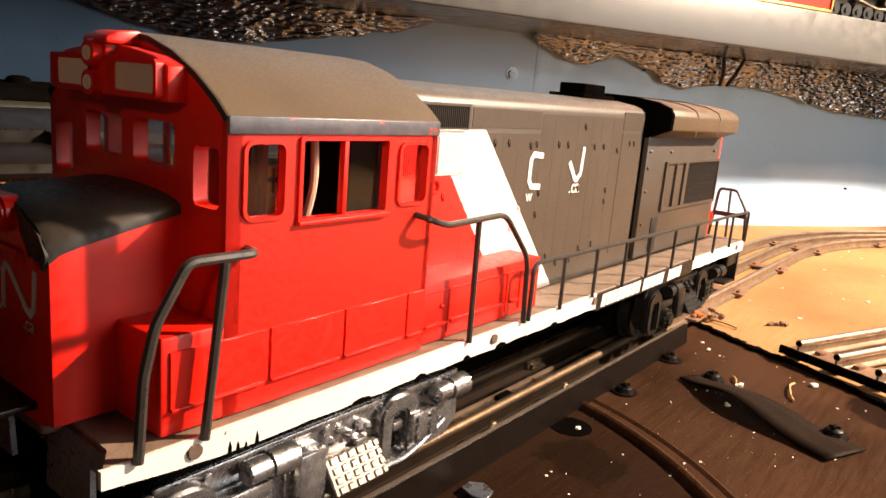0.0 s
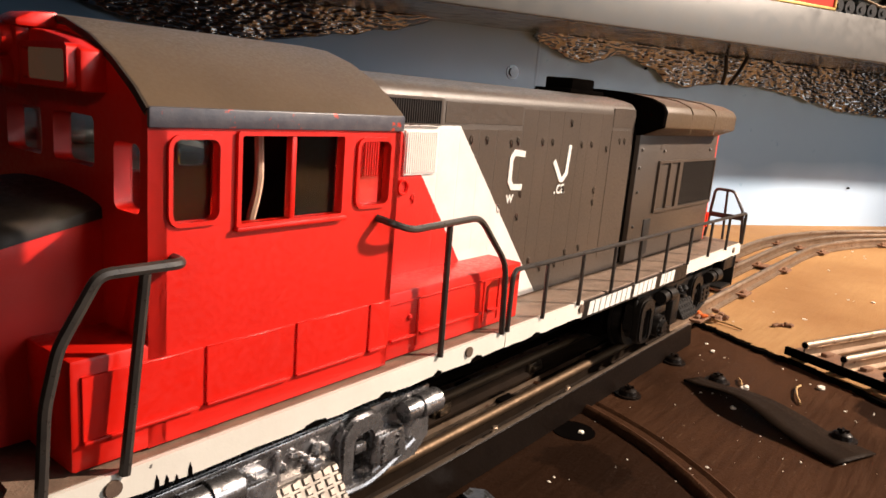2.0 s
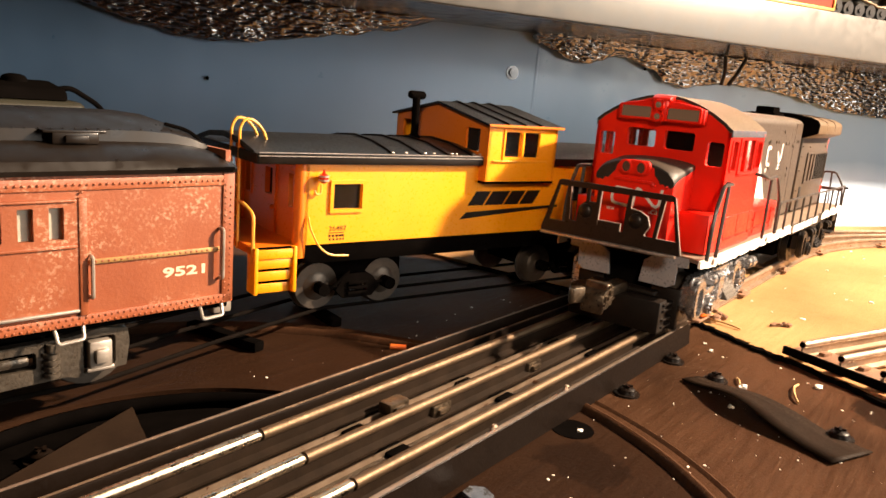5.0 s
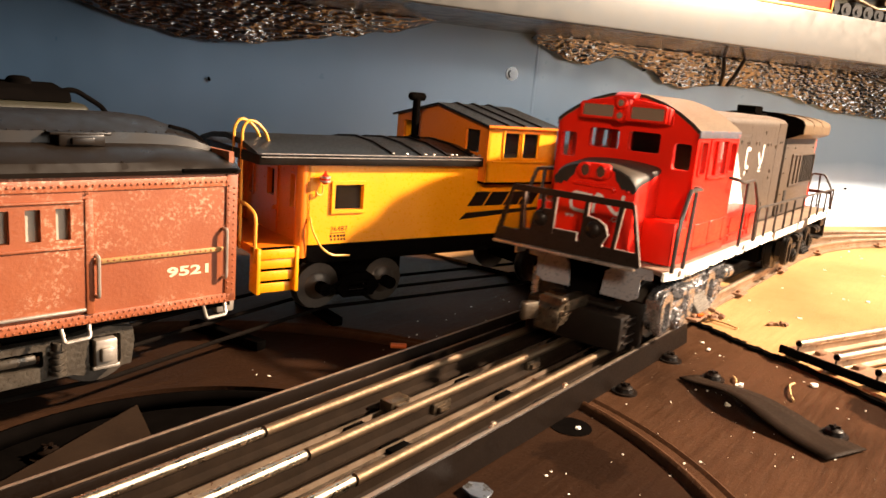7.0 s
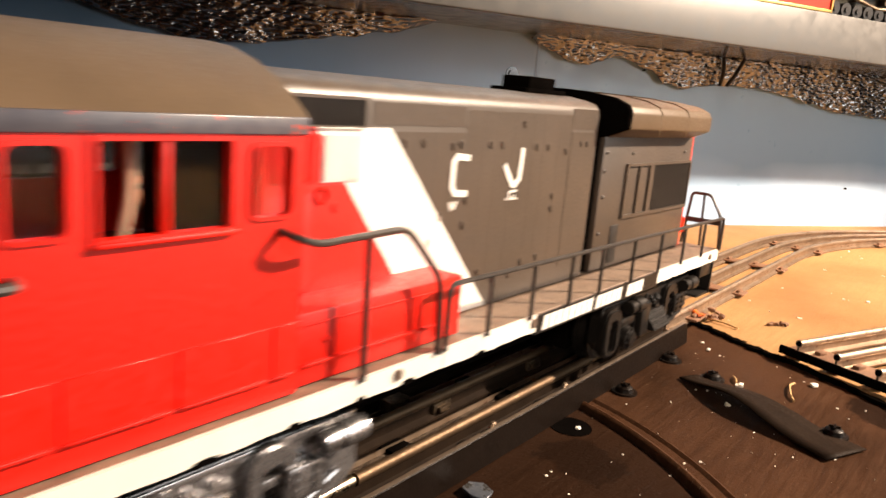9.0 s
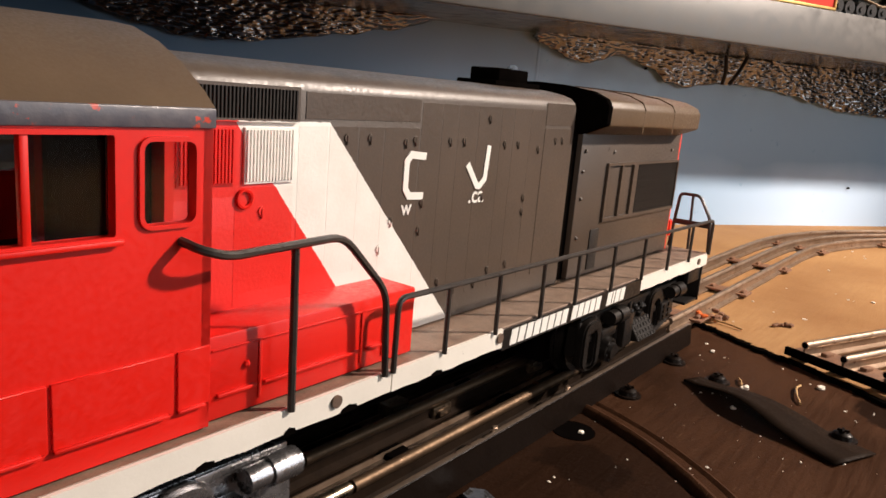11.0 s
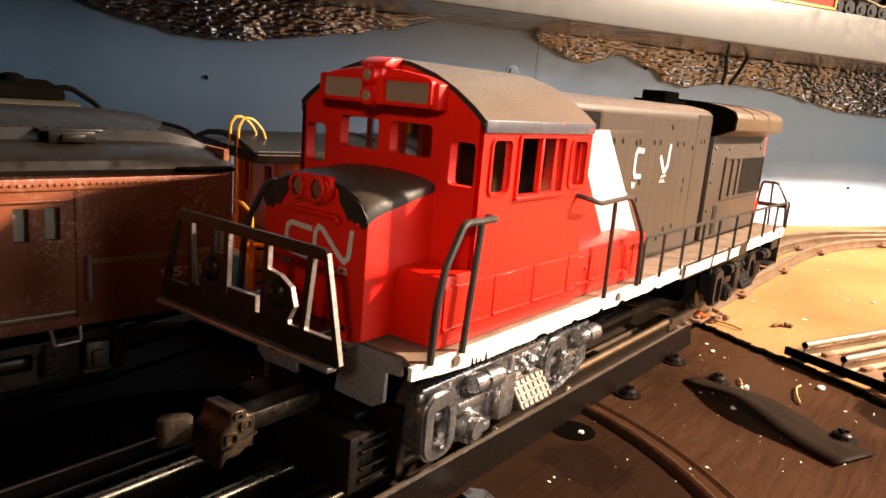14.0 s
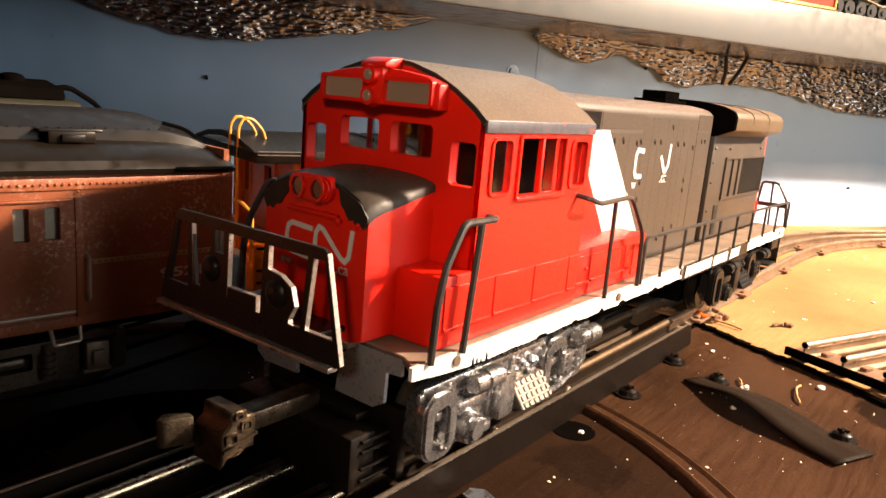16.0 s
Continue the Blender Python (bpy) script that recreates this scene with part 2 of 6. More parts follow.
def board_material(name, dark, light, grain, stain, rough, lit, dark_patches=()):
    """Painted or bare plywood with long grain, stains and dark patches."""
    m, t, p = nodes_of(name)
    co = t.nodes.new("ShaderNodeTexCoord").outputs["Object"]
    turn = t.nodes.new("ShaderNodeMapping")
    turn.inputs["Rotation"].default_value, turn.inputs["Scale"].default_value = (0, 0, 0.35), (1.0, 14.0, 1.0)
    link(t, co, turn.inputs[0])
    streak = noise_of(t, turn.outputs[0], 42, 8, 0.7)
    col = blend(t, ramp(t, streak, 0.35, 0.68), dark, light)
    col = blend(t, ramp(t, noise_of(t, co, 9, 5), 0.42, 0.72, 0, stain), col, grain)
    col = blend(t, ramp(t, noise_of(t, co, 520, 5, 0.7), 0.69, 0.74, 0, lit), col, (0.5, 0.38, 0.26))
    col = blend(t, ramp(t, noise_of(t, turn.outputs[0], 150, 4, 0.65), 0.64, 0.72, 0, lit * 0.5), col, (0.30, 0.20, 0.12))
    # disc inside the rim is shade put into the colour; the rest are ragged patches
    for x, y, r, edge, strong in dark_patches:
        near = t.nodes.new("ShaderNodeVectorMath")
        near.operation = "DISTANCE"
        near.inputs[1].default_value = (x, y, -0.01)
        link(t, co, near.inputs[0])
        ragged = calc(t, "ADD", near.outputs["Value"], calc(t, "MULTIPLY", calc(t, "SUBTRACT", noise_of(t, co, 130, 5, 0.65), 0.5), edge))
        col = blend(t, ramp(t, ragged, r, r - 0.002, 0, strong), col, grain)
    link(t, col, p.inputs["Base Color"])
    link(t, ramp(t, streak, 0.3, 0.7, rough - 0.1, rough + 0.12), p.inputs["Roughness"])
    p.inputs["Specular IOR Level"].default_value = 0.02
    b = t.nodes.new("ShaderNodeBump")
    b.inputs["Strength"].default_value, b.inputs["Distance"].default_value = 0.35, 0.0006
    link(t, calc(t, "ADD", streak, noise_of(t, co, 700, 4)), b.inputs["Height"])
    link(t, b.outputs[0], p.inputs["Normal"])
    return m


def sky_wall_material():
    """A hand-painted blue sky; shade to the one side and lit patches are put into its colour."""
    m, t, p = nodes_of("sky_paint_and_light")
    co = t.nodes.new("ShaderNodeTexCoord").outputs["Object"]
    xyz = t.nodes.new("ShaderNodeSeparateXYZ")
    link(t, co, xyz.inputs[0])
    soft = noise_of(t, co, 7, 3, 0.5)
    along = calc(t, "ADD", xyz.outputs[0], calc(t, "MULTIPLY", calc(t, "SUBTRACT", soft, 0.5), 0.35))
    # shade at the one end and a lit middle, put into the paint
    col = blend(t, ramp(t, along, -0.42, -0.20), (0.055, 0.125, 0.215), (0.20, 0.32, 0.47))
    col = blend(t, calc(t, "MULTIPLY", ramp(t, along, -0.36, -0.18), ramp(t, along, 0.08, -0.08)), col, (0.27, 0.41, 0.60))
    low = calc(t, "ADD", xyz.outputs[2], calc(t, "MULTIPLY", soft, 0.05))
    # lamplight low at the other end, put into the paint
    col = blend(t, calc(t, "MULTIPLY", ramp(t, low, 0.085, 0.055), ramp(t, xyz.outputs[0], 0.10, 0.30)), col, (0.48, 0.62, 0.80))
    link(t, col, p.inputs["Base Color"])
    finish(t, p, co, 0.38, 0, 60, 0.10)
    return m


def foil_material():
    """Black crinkled plastic sheet."""
    m, t, p = nodes_of("crinkled_black_sheet")
    co = t.nodes.new("ShaderNodeTexCoord").outputs["Object"]
    p.inputs["Base Color"].default_value = (0.006, 0.007, 0.009, 1)
    p.inputs["Coat Weight"].default_value = 1.0
    p.inputs["Coat Roughness"].default_value = 0.12
    v = t.nodes.new("ShaderNodeTexVoronoi")
    v.inputs["Scale"].default_value = 300
    v.feature = "SMOOTH_F1"
    bent = t.nodes.new("ShaderNodeMapping")
    bent.inputs["Scale"].default_value = (0.6, 1.0, 1.5)
    link(t, co, bent.inputs[0])
    link(t, bent.outputs[0], v.inputs["Vector"])
    b = t.nodes.new("ShaderNodeBump")
    b.inputs["Strength"].default_value, b.inputs["Distance"].default_value = 1.0, 0.003
    link(t, calc(t, "ADD", v.outputs["Distance"], noise_of(t, co, 60, 2)), b.inputs["Height"])
    link(t, b.outputs[0], p.inputs["Normal"])
    link(t, b.outputs[0], p.inputs["Coat Normal"])
    p.inputs["Roughness"].default_value = 0.24
    p.inputs["IOR"].default_value = 2.5
    return m


def glass_material(name, tint, rough=0.06):
    m, t, p = nodes_of(name)
    p.inputs["Base Color"].default_value = (*tint, 1)
    p.inputs["Transmission Weight"].default_value, p.inputs["Roughness"].default_value, p.inputs["IOR"].default_value = 1.0, rough, 1.25
    return m


def glow_material(name, colour, power):
    m, t, p = nodes_of(name)
    p.inputs["Base Color"].default_value = (0.03, 0.024, 0.02, 1)
    p.inputs["Emission Color"].default_value = (*colour, 1)
    p.inputs["Emission Strength"].default_value = power
    p.inputs["Roughness"].default_value = 0.2
    return m


HOOD = hood_material()
REAR_PAINT = rail_end_material()
BAGGAGE = baggage_material()
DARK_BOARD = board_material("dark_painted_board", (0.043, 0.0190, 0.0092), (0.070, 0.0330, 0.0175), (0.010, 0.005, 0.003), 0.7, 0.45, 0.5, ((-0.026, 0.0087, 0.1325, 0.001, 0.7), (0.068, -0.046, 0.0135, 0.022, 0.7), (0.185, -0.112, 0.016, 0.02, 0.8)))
PLYWOOD = board_material("bare_plywood", (0.33, 0.185, 0.080), (0.40, 0.240, 0.110), (0.23, 0.112, 0.047), 0.7, 0.6, 0.3)
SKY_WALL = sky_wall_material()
FOIL = foil_material()
GLASS = glass_material("cab_glass", (0.8, 0.85, 0.88))
DARK_LENS = surf("dark_lens", (0.010, 0.009, 0.009), (0.03, 0.026, 0.024), 0.10, 0, 400, 900, 0.0, coat=0.5)
LENS = glow_material("headlight_lens", (1.0, 0.50, 0.26), 0.08)


# ---- shapes ----
def box(bm, x0, x1, y0, y1, z0, z1, b=0.0, seg=2):
    vs = bmesh.ops.create_cube(bm, size=1)["verts"]
    for v in vs:
        v.co = Vector(((x0 + x1) / 2 + v.co.x * (x1 - x0), (y0 + y1) / 2 + v.co.y * (y1 - y0), (z0 + z1) / 2 + v.co.z * (z1 - z0)))
    if b:
        edges = list({e for v in vs for e in v.link_edges})
        bmesh.ops.bevel(bm, geom=edges, offset=b, segments=seg, affect="EDGES", profile=0.5)
    return bm


def prism(bm, pts, axis, a, b, bevel=0.0, seg=2):
    """A polygon drawn across an axis (x: y, z; y: x, z; z: x, y), drawn out from a to b."""
    def at(p, q):
        return {"x": (q, p[0], p[1]), "y": (p[0], q, p[1]), "z": (p[0], p[1], q)}[axis]
    lo, hi = [bm.verts.new(at(p, a)) for p in pts], [bm.verts.new(at(p, b)) for p in pts]
    n = len(pts)
    faces = [bm.faces.new(lo), bm.faces.new(hi[::-1])]
    faces += [bm.faces.new((lo[i], hi[i], hi[(i + 1) % n], lo[(i + 1) % n])) for i in range(n)]
    bmesh.ops.recalc_face_normals(bm, faces=faces)
    if bevel:
        edges = list({e for f in faces for e in f.edges})
        bmesh.ops.bevel(bm, geom=edges, offset=bevel, segments=seg, affect="EDGES", profile=0.5)
    return bm


def tube(bm, pts, r, seg=8, close=True):
    """A round bar along a line of points."""
    pts = [Vector(p) for p in pts]
    rings = []
    side = None
    for i, p in enumerate(pts):
        d = (pts[min(i + 1, len(pts) - 1)] - pts[max(i - 1, 0)]).normalized()
        if side is None:
            side = d.orthogonal().normalized()
        side = (side - d * side.dot(d)).normalized()
        up = d.cross(side)
        rings.append([bm.verts.new(p + (side * math.cos(a) + up * math.sin(a)) * r) for a in (2 * math.pi * k / seg for k in range(seg))])
    for a, b in zip(rings, rings[1:]):
        for k in range(seg):
            bm.faces.new((a[k], a[(k + 1) % seg], b[(k + 1) % seg], b[k]))
    if close:
        bm.faces.new(rings[0][::-1])
        bm.faces.new(rings[-1])
    return bm


def bent(pts, r=0.002, n=4):
    """The line of points with its corners rounded."""
    pts = [Vector(p) for p in pts]
    out = [pts[0]]
    for a, b, c in zip(pts, pts[1:], pts[2:]):
        u, w = (a - b), (c - b)
        k = min(r, u.length * 0.45, w.length * 0.45)
        p, q = b + u.normalized() * k, b + w.normalized() * k
        for i in range(n + 1):
            f = i / n
            out.append(p * (1 - f) ** 2 + b * 2 * f * (1 - f) + q * f * f)
    return out + [pts[-1]]


def cyl(bm, a, b, r, seg=16, r2=None):
    """A cylinder or cone between two points."""
    a, b = Vector(a), Vector(b)
    d = (b - a).normalized()
    side = d.orthogonal().normalized()
    up = d.cross(side)
    r2 = r if r2 is None else r2
    rings = [[bm.verts.new(p + (side * math.cos(t) + up * math.sin(t)) * q) for t in (2 * math.pi * k / seg for k in range(seg))] for p, q in ((a, r), (b, r2))]
    for k in range(seg):
        bm.faces.new((rings[0][k], rings[0][(k + 1) % seg], rings[1][(k + 1) % seg], rings[1][k]))
    bm.faces.new(rings[0][::-1])
    bm.faces.new(rings[1])
    return bm


def ball(bm, c, r, squash=(1, 1, 1), seg=12):
    vs = bmesh.ops.create_uvsphere(bm, u_segments=seg, v_segments=max(seg // 2, 4), radius=r)["verts"]
    for v in vs:
        v.co = Vector(c) + Vector((v.co.x * squash[0], v.co.y * squash[1], v.co.z * squash[2]))
    return bm


def rounded(x0, x1, y0, y1, r, n=4):
    """A rectangle with round corners, as a loop of points."""
    out = []
    for cx, cy, a in ((x1 - r, y1 - r, 0), (x0 + r, y1 - r, 90), (x0 + r, y0 + r, 180), (x1 - r, y0 + r, 270)):
        out += [(cx + r * math.cos(radians(a + 90 * i / n)), cy + r * math.sin(radians(a + 90 * i / n))) for i in range(n + 1)]
    return out


FACE_Y = Matrix(((1, 0, 0, 0), (0, 0, 1, 0), (0, 1, 0, 0), (0, 0, 0, 1)))
FACE_X = Matrix(((0, 0, 1, 0), (1, 0, 0, 0), (0, 1, 0, 0), (0, 0, 0, 1)))


def plate(bm, loops, thick, m):
    """A flat plate with holes: the first loop is its outline. Drawn in x, y of m."""
    c = bpy.data.curves.new("outline", "CURVE")
    c.dimensions, c.fill_mode, c.extrude = "2D", "BOTH", thick / 2
    for loop in loops:
        s = c.splines.new("POLY")
        s.points.add(len(loop) - 1)
        for p, q in zip(s.points, loop):
            p.co = (q[0] * 100, q[1] * 100, 0, 1)
        s.use_cyclic_u = True
    c.extrude = thick * 50
    ob = bpy.data.objects.new("outline", c)
    me = bpy.data.meshes.new_from_object(ob)
    me.transform(m @ Matrix.Scale(0.01, 4))
    bm.from_mesh(me)
    bpy.data.objects.remove(ob)
    bpy.data.curves.remove(c)
    bpy.data.meshes.remove(me)
    bmesh.ops.remove_doubles(bm, verts=bm.verts[:], dist=1e-7)
    bmesh.ops.recalc_face_normals(bm, faces=bm.faces[:])
    return bm


def words(bm, text, size, m, wide=1.0, shear=0.0, depth=0.00004, bold=0.0):
    """Raised letters; size is the height of a capital."""
    c = bpy.data.curves.new("words", "FONT")
    c.body, c.size, c.shear, c.extrude, c.offset = text, size * 100 / 0.69, shear, depth * 100, bold
    c.resolution_u = 3
    ob = bpy.data.objects.new("words", c)
    me = bpy.data.meshes.new_from_object(ob)
    me.transform(m @ Matrix.Diagonal((0.01 * wide, 0.01, 0.01, 1)))
    bm.from_mesh(me)
    bpy.data.objects.remove(ob)
    bpy.data.curves.remove(c)
    bpy.data.meshes.remove(me)
    return bm


def stroke(pts, w):
    """The outline of a broad line through the points (x, y)."""
    left, right = [], []
    for i, p in enumerate(pts):
        p = Vector(p)
        d1 = (p - Vector(pts[i - 1])).normalized() if i else None
        d2 = (Vector(pts[i + 1]) - p).normalized() if i < len(pts) - 1 else None
        d1, d2 = d1 or d2, d2 or d1
        n1, n2 = Vector((-d1.y, d1.x)), Vector((-d2.y, d2.x))
        n = (n1 + n2)
        n = n / max(n.dot(n1), 0.35) * (w / 2)
        left.append((p.x + n.x, p.y + n.y))
        right.append((p.x - n.x, p.y - n.y))
    return left + right[::-1]


def part(name, bm, material, parent=None, label="", smooth=40):
    """Links a bmesh as one mesh object under a thing or a part."""
    me = bpy.data.meshes.new(name)
    bm.to_mesh(me)
    bm.free()
    me.materials.append(material)
    me.polygons.foreach_set("use_smooth", [True] * len(me.polygons))
    me.set_sharp_from_angle(angle=radians(smooth))
    ob = new(name, me)
    ob.parent = parent
    if label:
        ob["label"] = label
    return ob


def again(name, ob, parent, m, label=""):
    """Another part on the same mesh, at the pose m."""
    o = new(name, ob.data)
    o.parent, o.matrix_basis = parent, m
    if label:
        o["label"] = label
    return o


B = bmesh.new
MIRROR = Matrix.Diagonal((1, -1, 1, 1))


def flip(bm):
    """The same shape on the other side of the middle line, added."""
    both = bm.copy()
    bmesh.ops.transform(both, matrix=MIRROR, verts=both.verts[:])
    bmesh.ops.reverse_faces(both, faces=both.faces[:])
    me = bpy.data.meshes.new("half")
    both.to_mesh(me)
    both.free()
    bm.from_mesh(me)
    bpy.data.meshes.remove(me)
    return bm


# ---- locomotive ----
FRONT = Matrix(((0, 0, 1, 0), (-1, 0, 0, 0), (0, 1, 0, 0), (0, 0, 0, 1)))


def on_side(y):
    return Matrix.Translation((0, y, 0)) @ FACE_Y


def on_front(x):
    return Matrix.Translation((x, 0, 0)) @ FRONT


CAB_ROOF = [(-0.0304, 0.0857), (-0.0272, 0.0884), (-0.0213, 0.0922), (-0.0150, 0.0952), (-0.0075, 0.0974), (0, 0.0982)]
CAB_ROOF = CAB_ROOF + [(-y, z) for y, z in CAB_ROOF[-2::-1]]


def wheelset(parent, x, r, dark):
    bm = B()
    cyl(bm, (0, -0.022, 0), (0, 0.022, 0), 0.002, 10)
    for s in (-1, 1):
        cyl(bm, (0, s * 0.0158, 0), (0, s * 0.0200, 0), r, 24)
        cyl(bm, (0, s * 0.0148, 0), (0, s * 0.0158, 0), r + 0.0012, 24)
        cyl(bm, (0, s * 0.0200, 0), (0, s * 0.0206, 0), r * 0.45, 16)
        for k in range(4):
            a = k * math.pi / 2
            cyl(bm, (r * 0.68 * math.cos(a), s * 0.0199, r * 0.68 * math.sin(a)), (r * 0.68 * math.cos(a), s * 0.0203, r * 0.68 * math.sin(a)), r * 0.13, 8)
    ob = part("wheelset", bm, dark, parent)
    ob.location = (x, 0, r)
    return ob


def loco_truck(parent, x0, paint, label):
    """A cast truck: two side frames with their fittings, and two wheelsets."""
    outline = [(0, .0115), (0.001, .0205), (0.006, .0240), (.036, .0243), (.058, .0243), (.080, .0240), (.087, .0220), (.0875, .0105), (.083, .0065), (.076, .0062),
               (.066, .0080), (.060, .0068), (.026, .0066), (.020, .0075), (.012, .0068), (.004, .0075)]
    holes = [rounded(.0050, .0105, .0118, .0195, .0012), rounded(.0585, .0650, .0100, .0195, .0014), rounded(.0315, .0385, .0105, .0150, .0008)]
    bm = B()
    plate(bm, [outline] + holes, 0.0032, on_side(-0.0250))
    for x in (.0005, .0115, .0300, .0400, .0570, .0660, .0780):
        box(bm, x, x + .0016, -.0276, -.0262, .0085, .0230, .0004)
    box(bm, .002, .0860, -.0272, -.0262, .0222, .0240, .0004)
    other = bm.copy()
    bmesh.ops.transform(other, matrix=MIRROR, verts=other.verts[:])
    bmesh.ops.reverse_faces(other, faces=other.faces[:])
    part("side_frame", bm, paint, parent, label)
    part("side_frame", other, paint, parent, label)
    bm = B()
    plate(bm, [rounded(-.0002, .0128, .0058, .0234, .0050), rounded(.0040, .0090, .0074, .0190, .0022)], .0034, on_side(-.0284))
    bmesh.ops.bevel(bm, geom=[e for e in bm.edges if e.is_manifold and e.calc_face_angle(0) > 1], offset=.0007, segments=2, affect="EDGES")
    arch = part("cast_arch", bm, paint, parent)
    again("cast_arch", arch, parent, Matrix.Translation((.0562, .0010, .0008)))
    bm = B()
    cyl(bm, (.0185, -.0262, .0108), (.0185, -.0312, .0105), .0048, 22, .0042)
    cyl(bm, (.0185, -.0312, .0105), (.0185, -.0326, .0104), .0030, 18, .0026)
    for k in range(6):
        a = 2 * math.pi * k / 6 + 0.3
        ball(bm, (.0185 + .0034 * math.cos(a), -.0313, .0105 + .0034 * math.sin(a)), .0007, seg=6)
    box(bm, .0130, .0245, -.0300, -.0262, .0150, .0182, .0006)
    box(bm, .0238, .0275, -.0305, -.0262, .0070, .0098, .0007)
    part("journal_box", bm, paint, parent)
    bm = B()
    prism(bm, [(.0655, .0110), (.0760, .0105), (.0745, .0180), (.0660, .0182)], "y", -.0300, -.0262, .0005)
    for i in range(2):
        for k in range(3):
            cyl(bm, (.0680 + i * .0048, -.0298, .0125 + k * .0021), (.0680 + i * .0048, -.0305, .0125 + k * .0021), .00085, 8)
    part("bolted_cover", bm, paint, parent)
    for a, b, z in ((.0190, .0300, .0212), (.0745, .0860, .0208)):
        bm = B()
        cyl(bm, (a, -.0292, z), (a + .005, -.0292, z), .0024, 16)
        cyl(bm, (a + .005, -.0292, z), (b, -.0292, z), .0029, 16)
        cyl(bm, (b, -.0292, z), (b + .0006, -.0292, z), .0022, 16)
        part("brake_cylinder", bm, paint, parent)
    for x, z in ((.0420, .0190), (.0450, .0205), (.0475, .0188), (.0505, .0203), (.0530, .0190)):
        part("rivet", ball(B(), (x, -.0272, z), .0011, seg=8), paint, parent)
    part("flat_panel", box(B(), .0315, .0388, -.0300, -.0262, .0078, .0200, .0005), paint, parent)
    bm = B()
    prism(bm, [(-.0262, .0156), (-.0282, .0158), (-.0328, .0090), (-.0262, .0082)], "x", .0395, .0552, .0003, 1)
    for i in range(6):
        for k in range(4):
            f = (k + .5) / 4
            x, y, z = .0405 + i * .0026, -.0282 - .0046 * f, .0158 - .0068 * f
            m = Matrix.Translation((x + .0009, y, z)) @ Matrix.Rotation(radians(55.1), 4, "X")
            vs = bmesh.ops.create_cone(bm, cap_ends=True, segments=4, radius1=.0014, radius2=.0008, depth=.0008)["verts"]
            for v in vs:
                v.co = m @ (Matrix.Rotation(radians(45), 3, "Z") @ v.co)
    part("waffle_step", bm, TRUCK_DARK if paint is TRUCK_DARK else TREAD_STEEL, parent, "sloping tread plate with raised squares", 20)
    bm = B()
    tube(bm, bent([(.0560, -.0290, .0082), (.0640, -.0292, .0078), (.0700, -.0292, .0095), (.0790, -.0288, .0128)], .003), .0009, 8)
    tube(bm, bent([(.0100, -.0286, .0210), (.0100, -.0286, .0090), (.0160, -.0286, .0078)], .002), .0008, 8)
    for x in (.0075, .0345, .0500, .0620):
        ball(bm, (x, -.0276, .0195), .0012, seg=8)
        box(bm, x - .0012, x + .0022, -.0284, -.0264, .0150, .0172, .0004)
    part("brake_rigging", bm, paint, parent)
    for x in (.0185, .0685):
        wheelset(parent, x, .0112, TRUCK_DARK if paint is TRUCK_DARK else WHEEL_STEEL)
    parent.location = (x0, 0, 0)


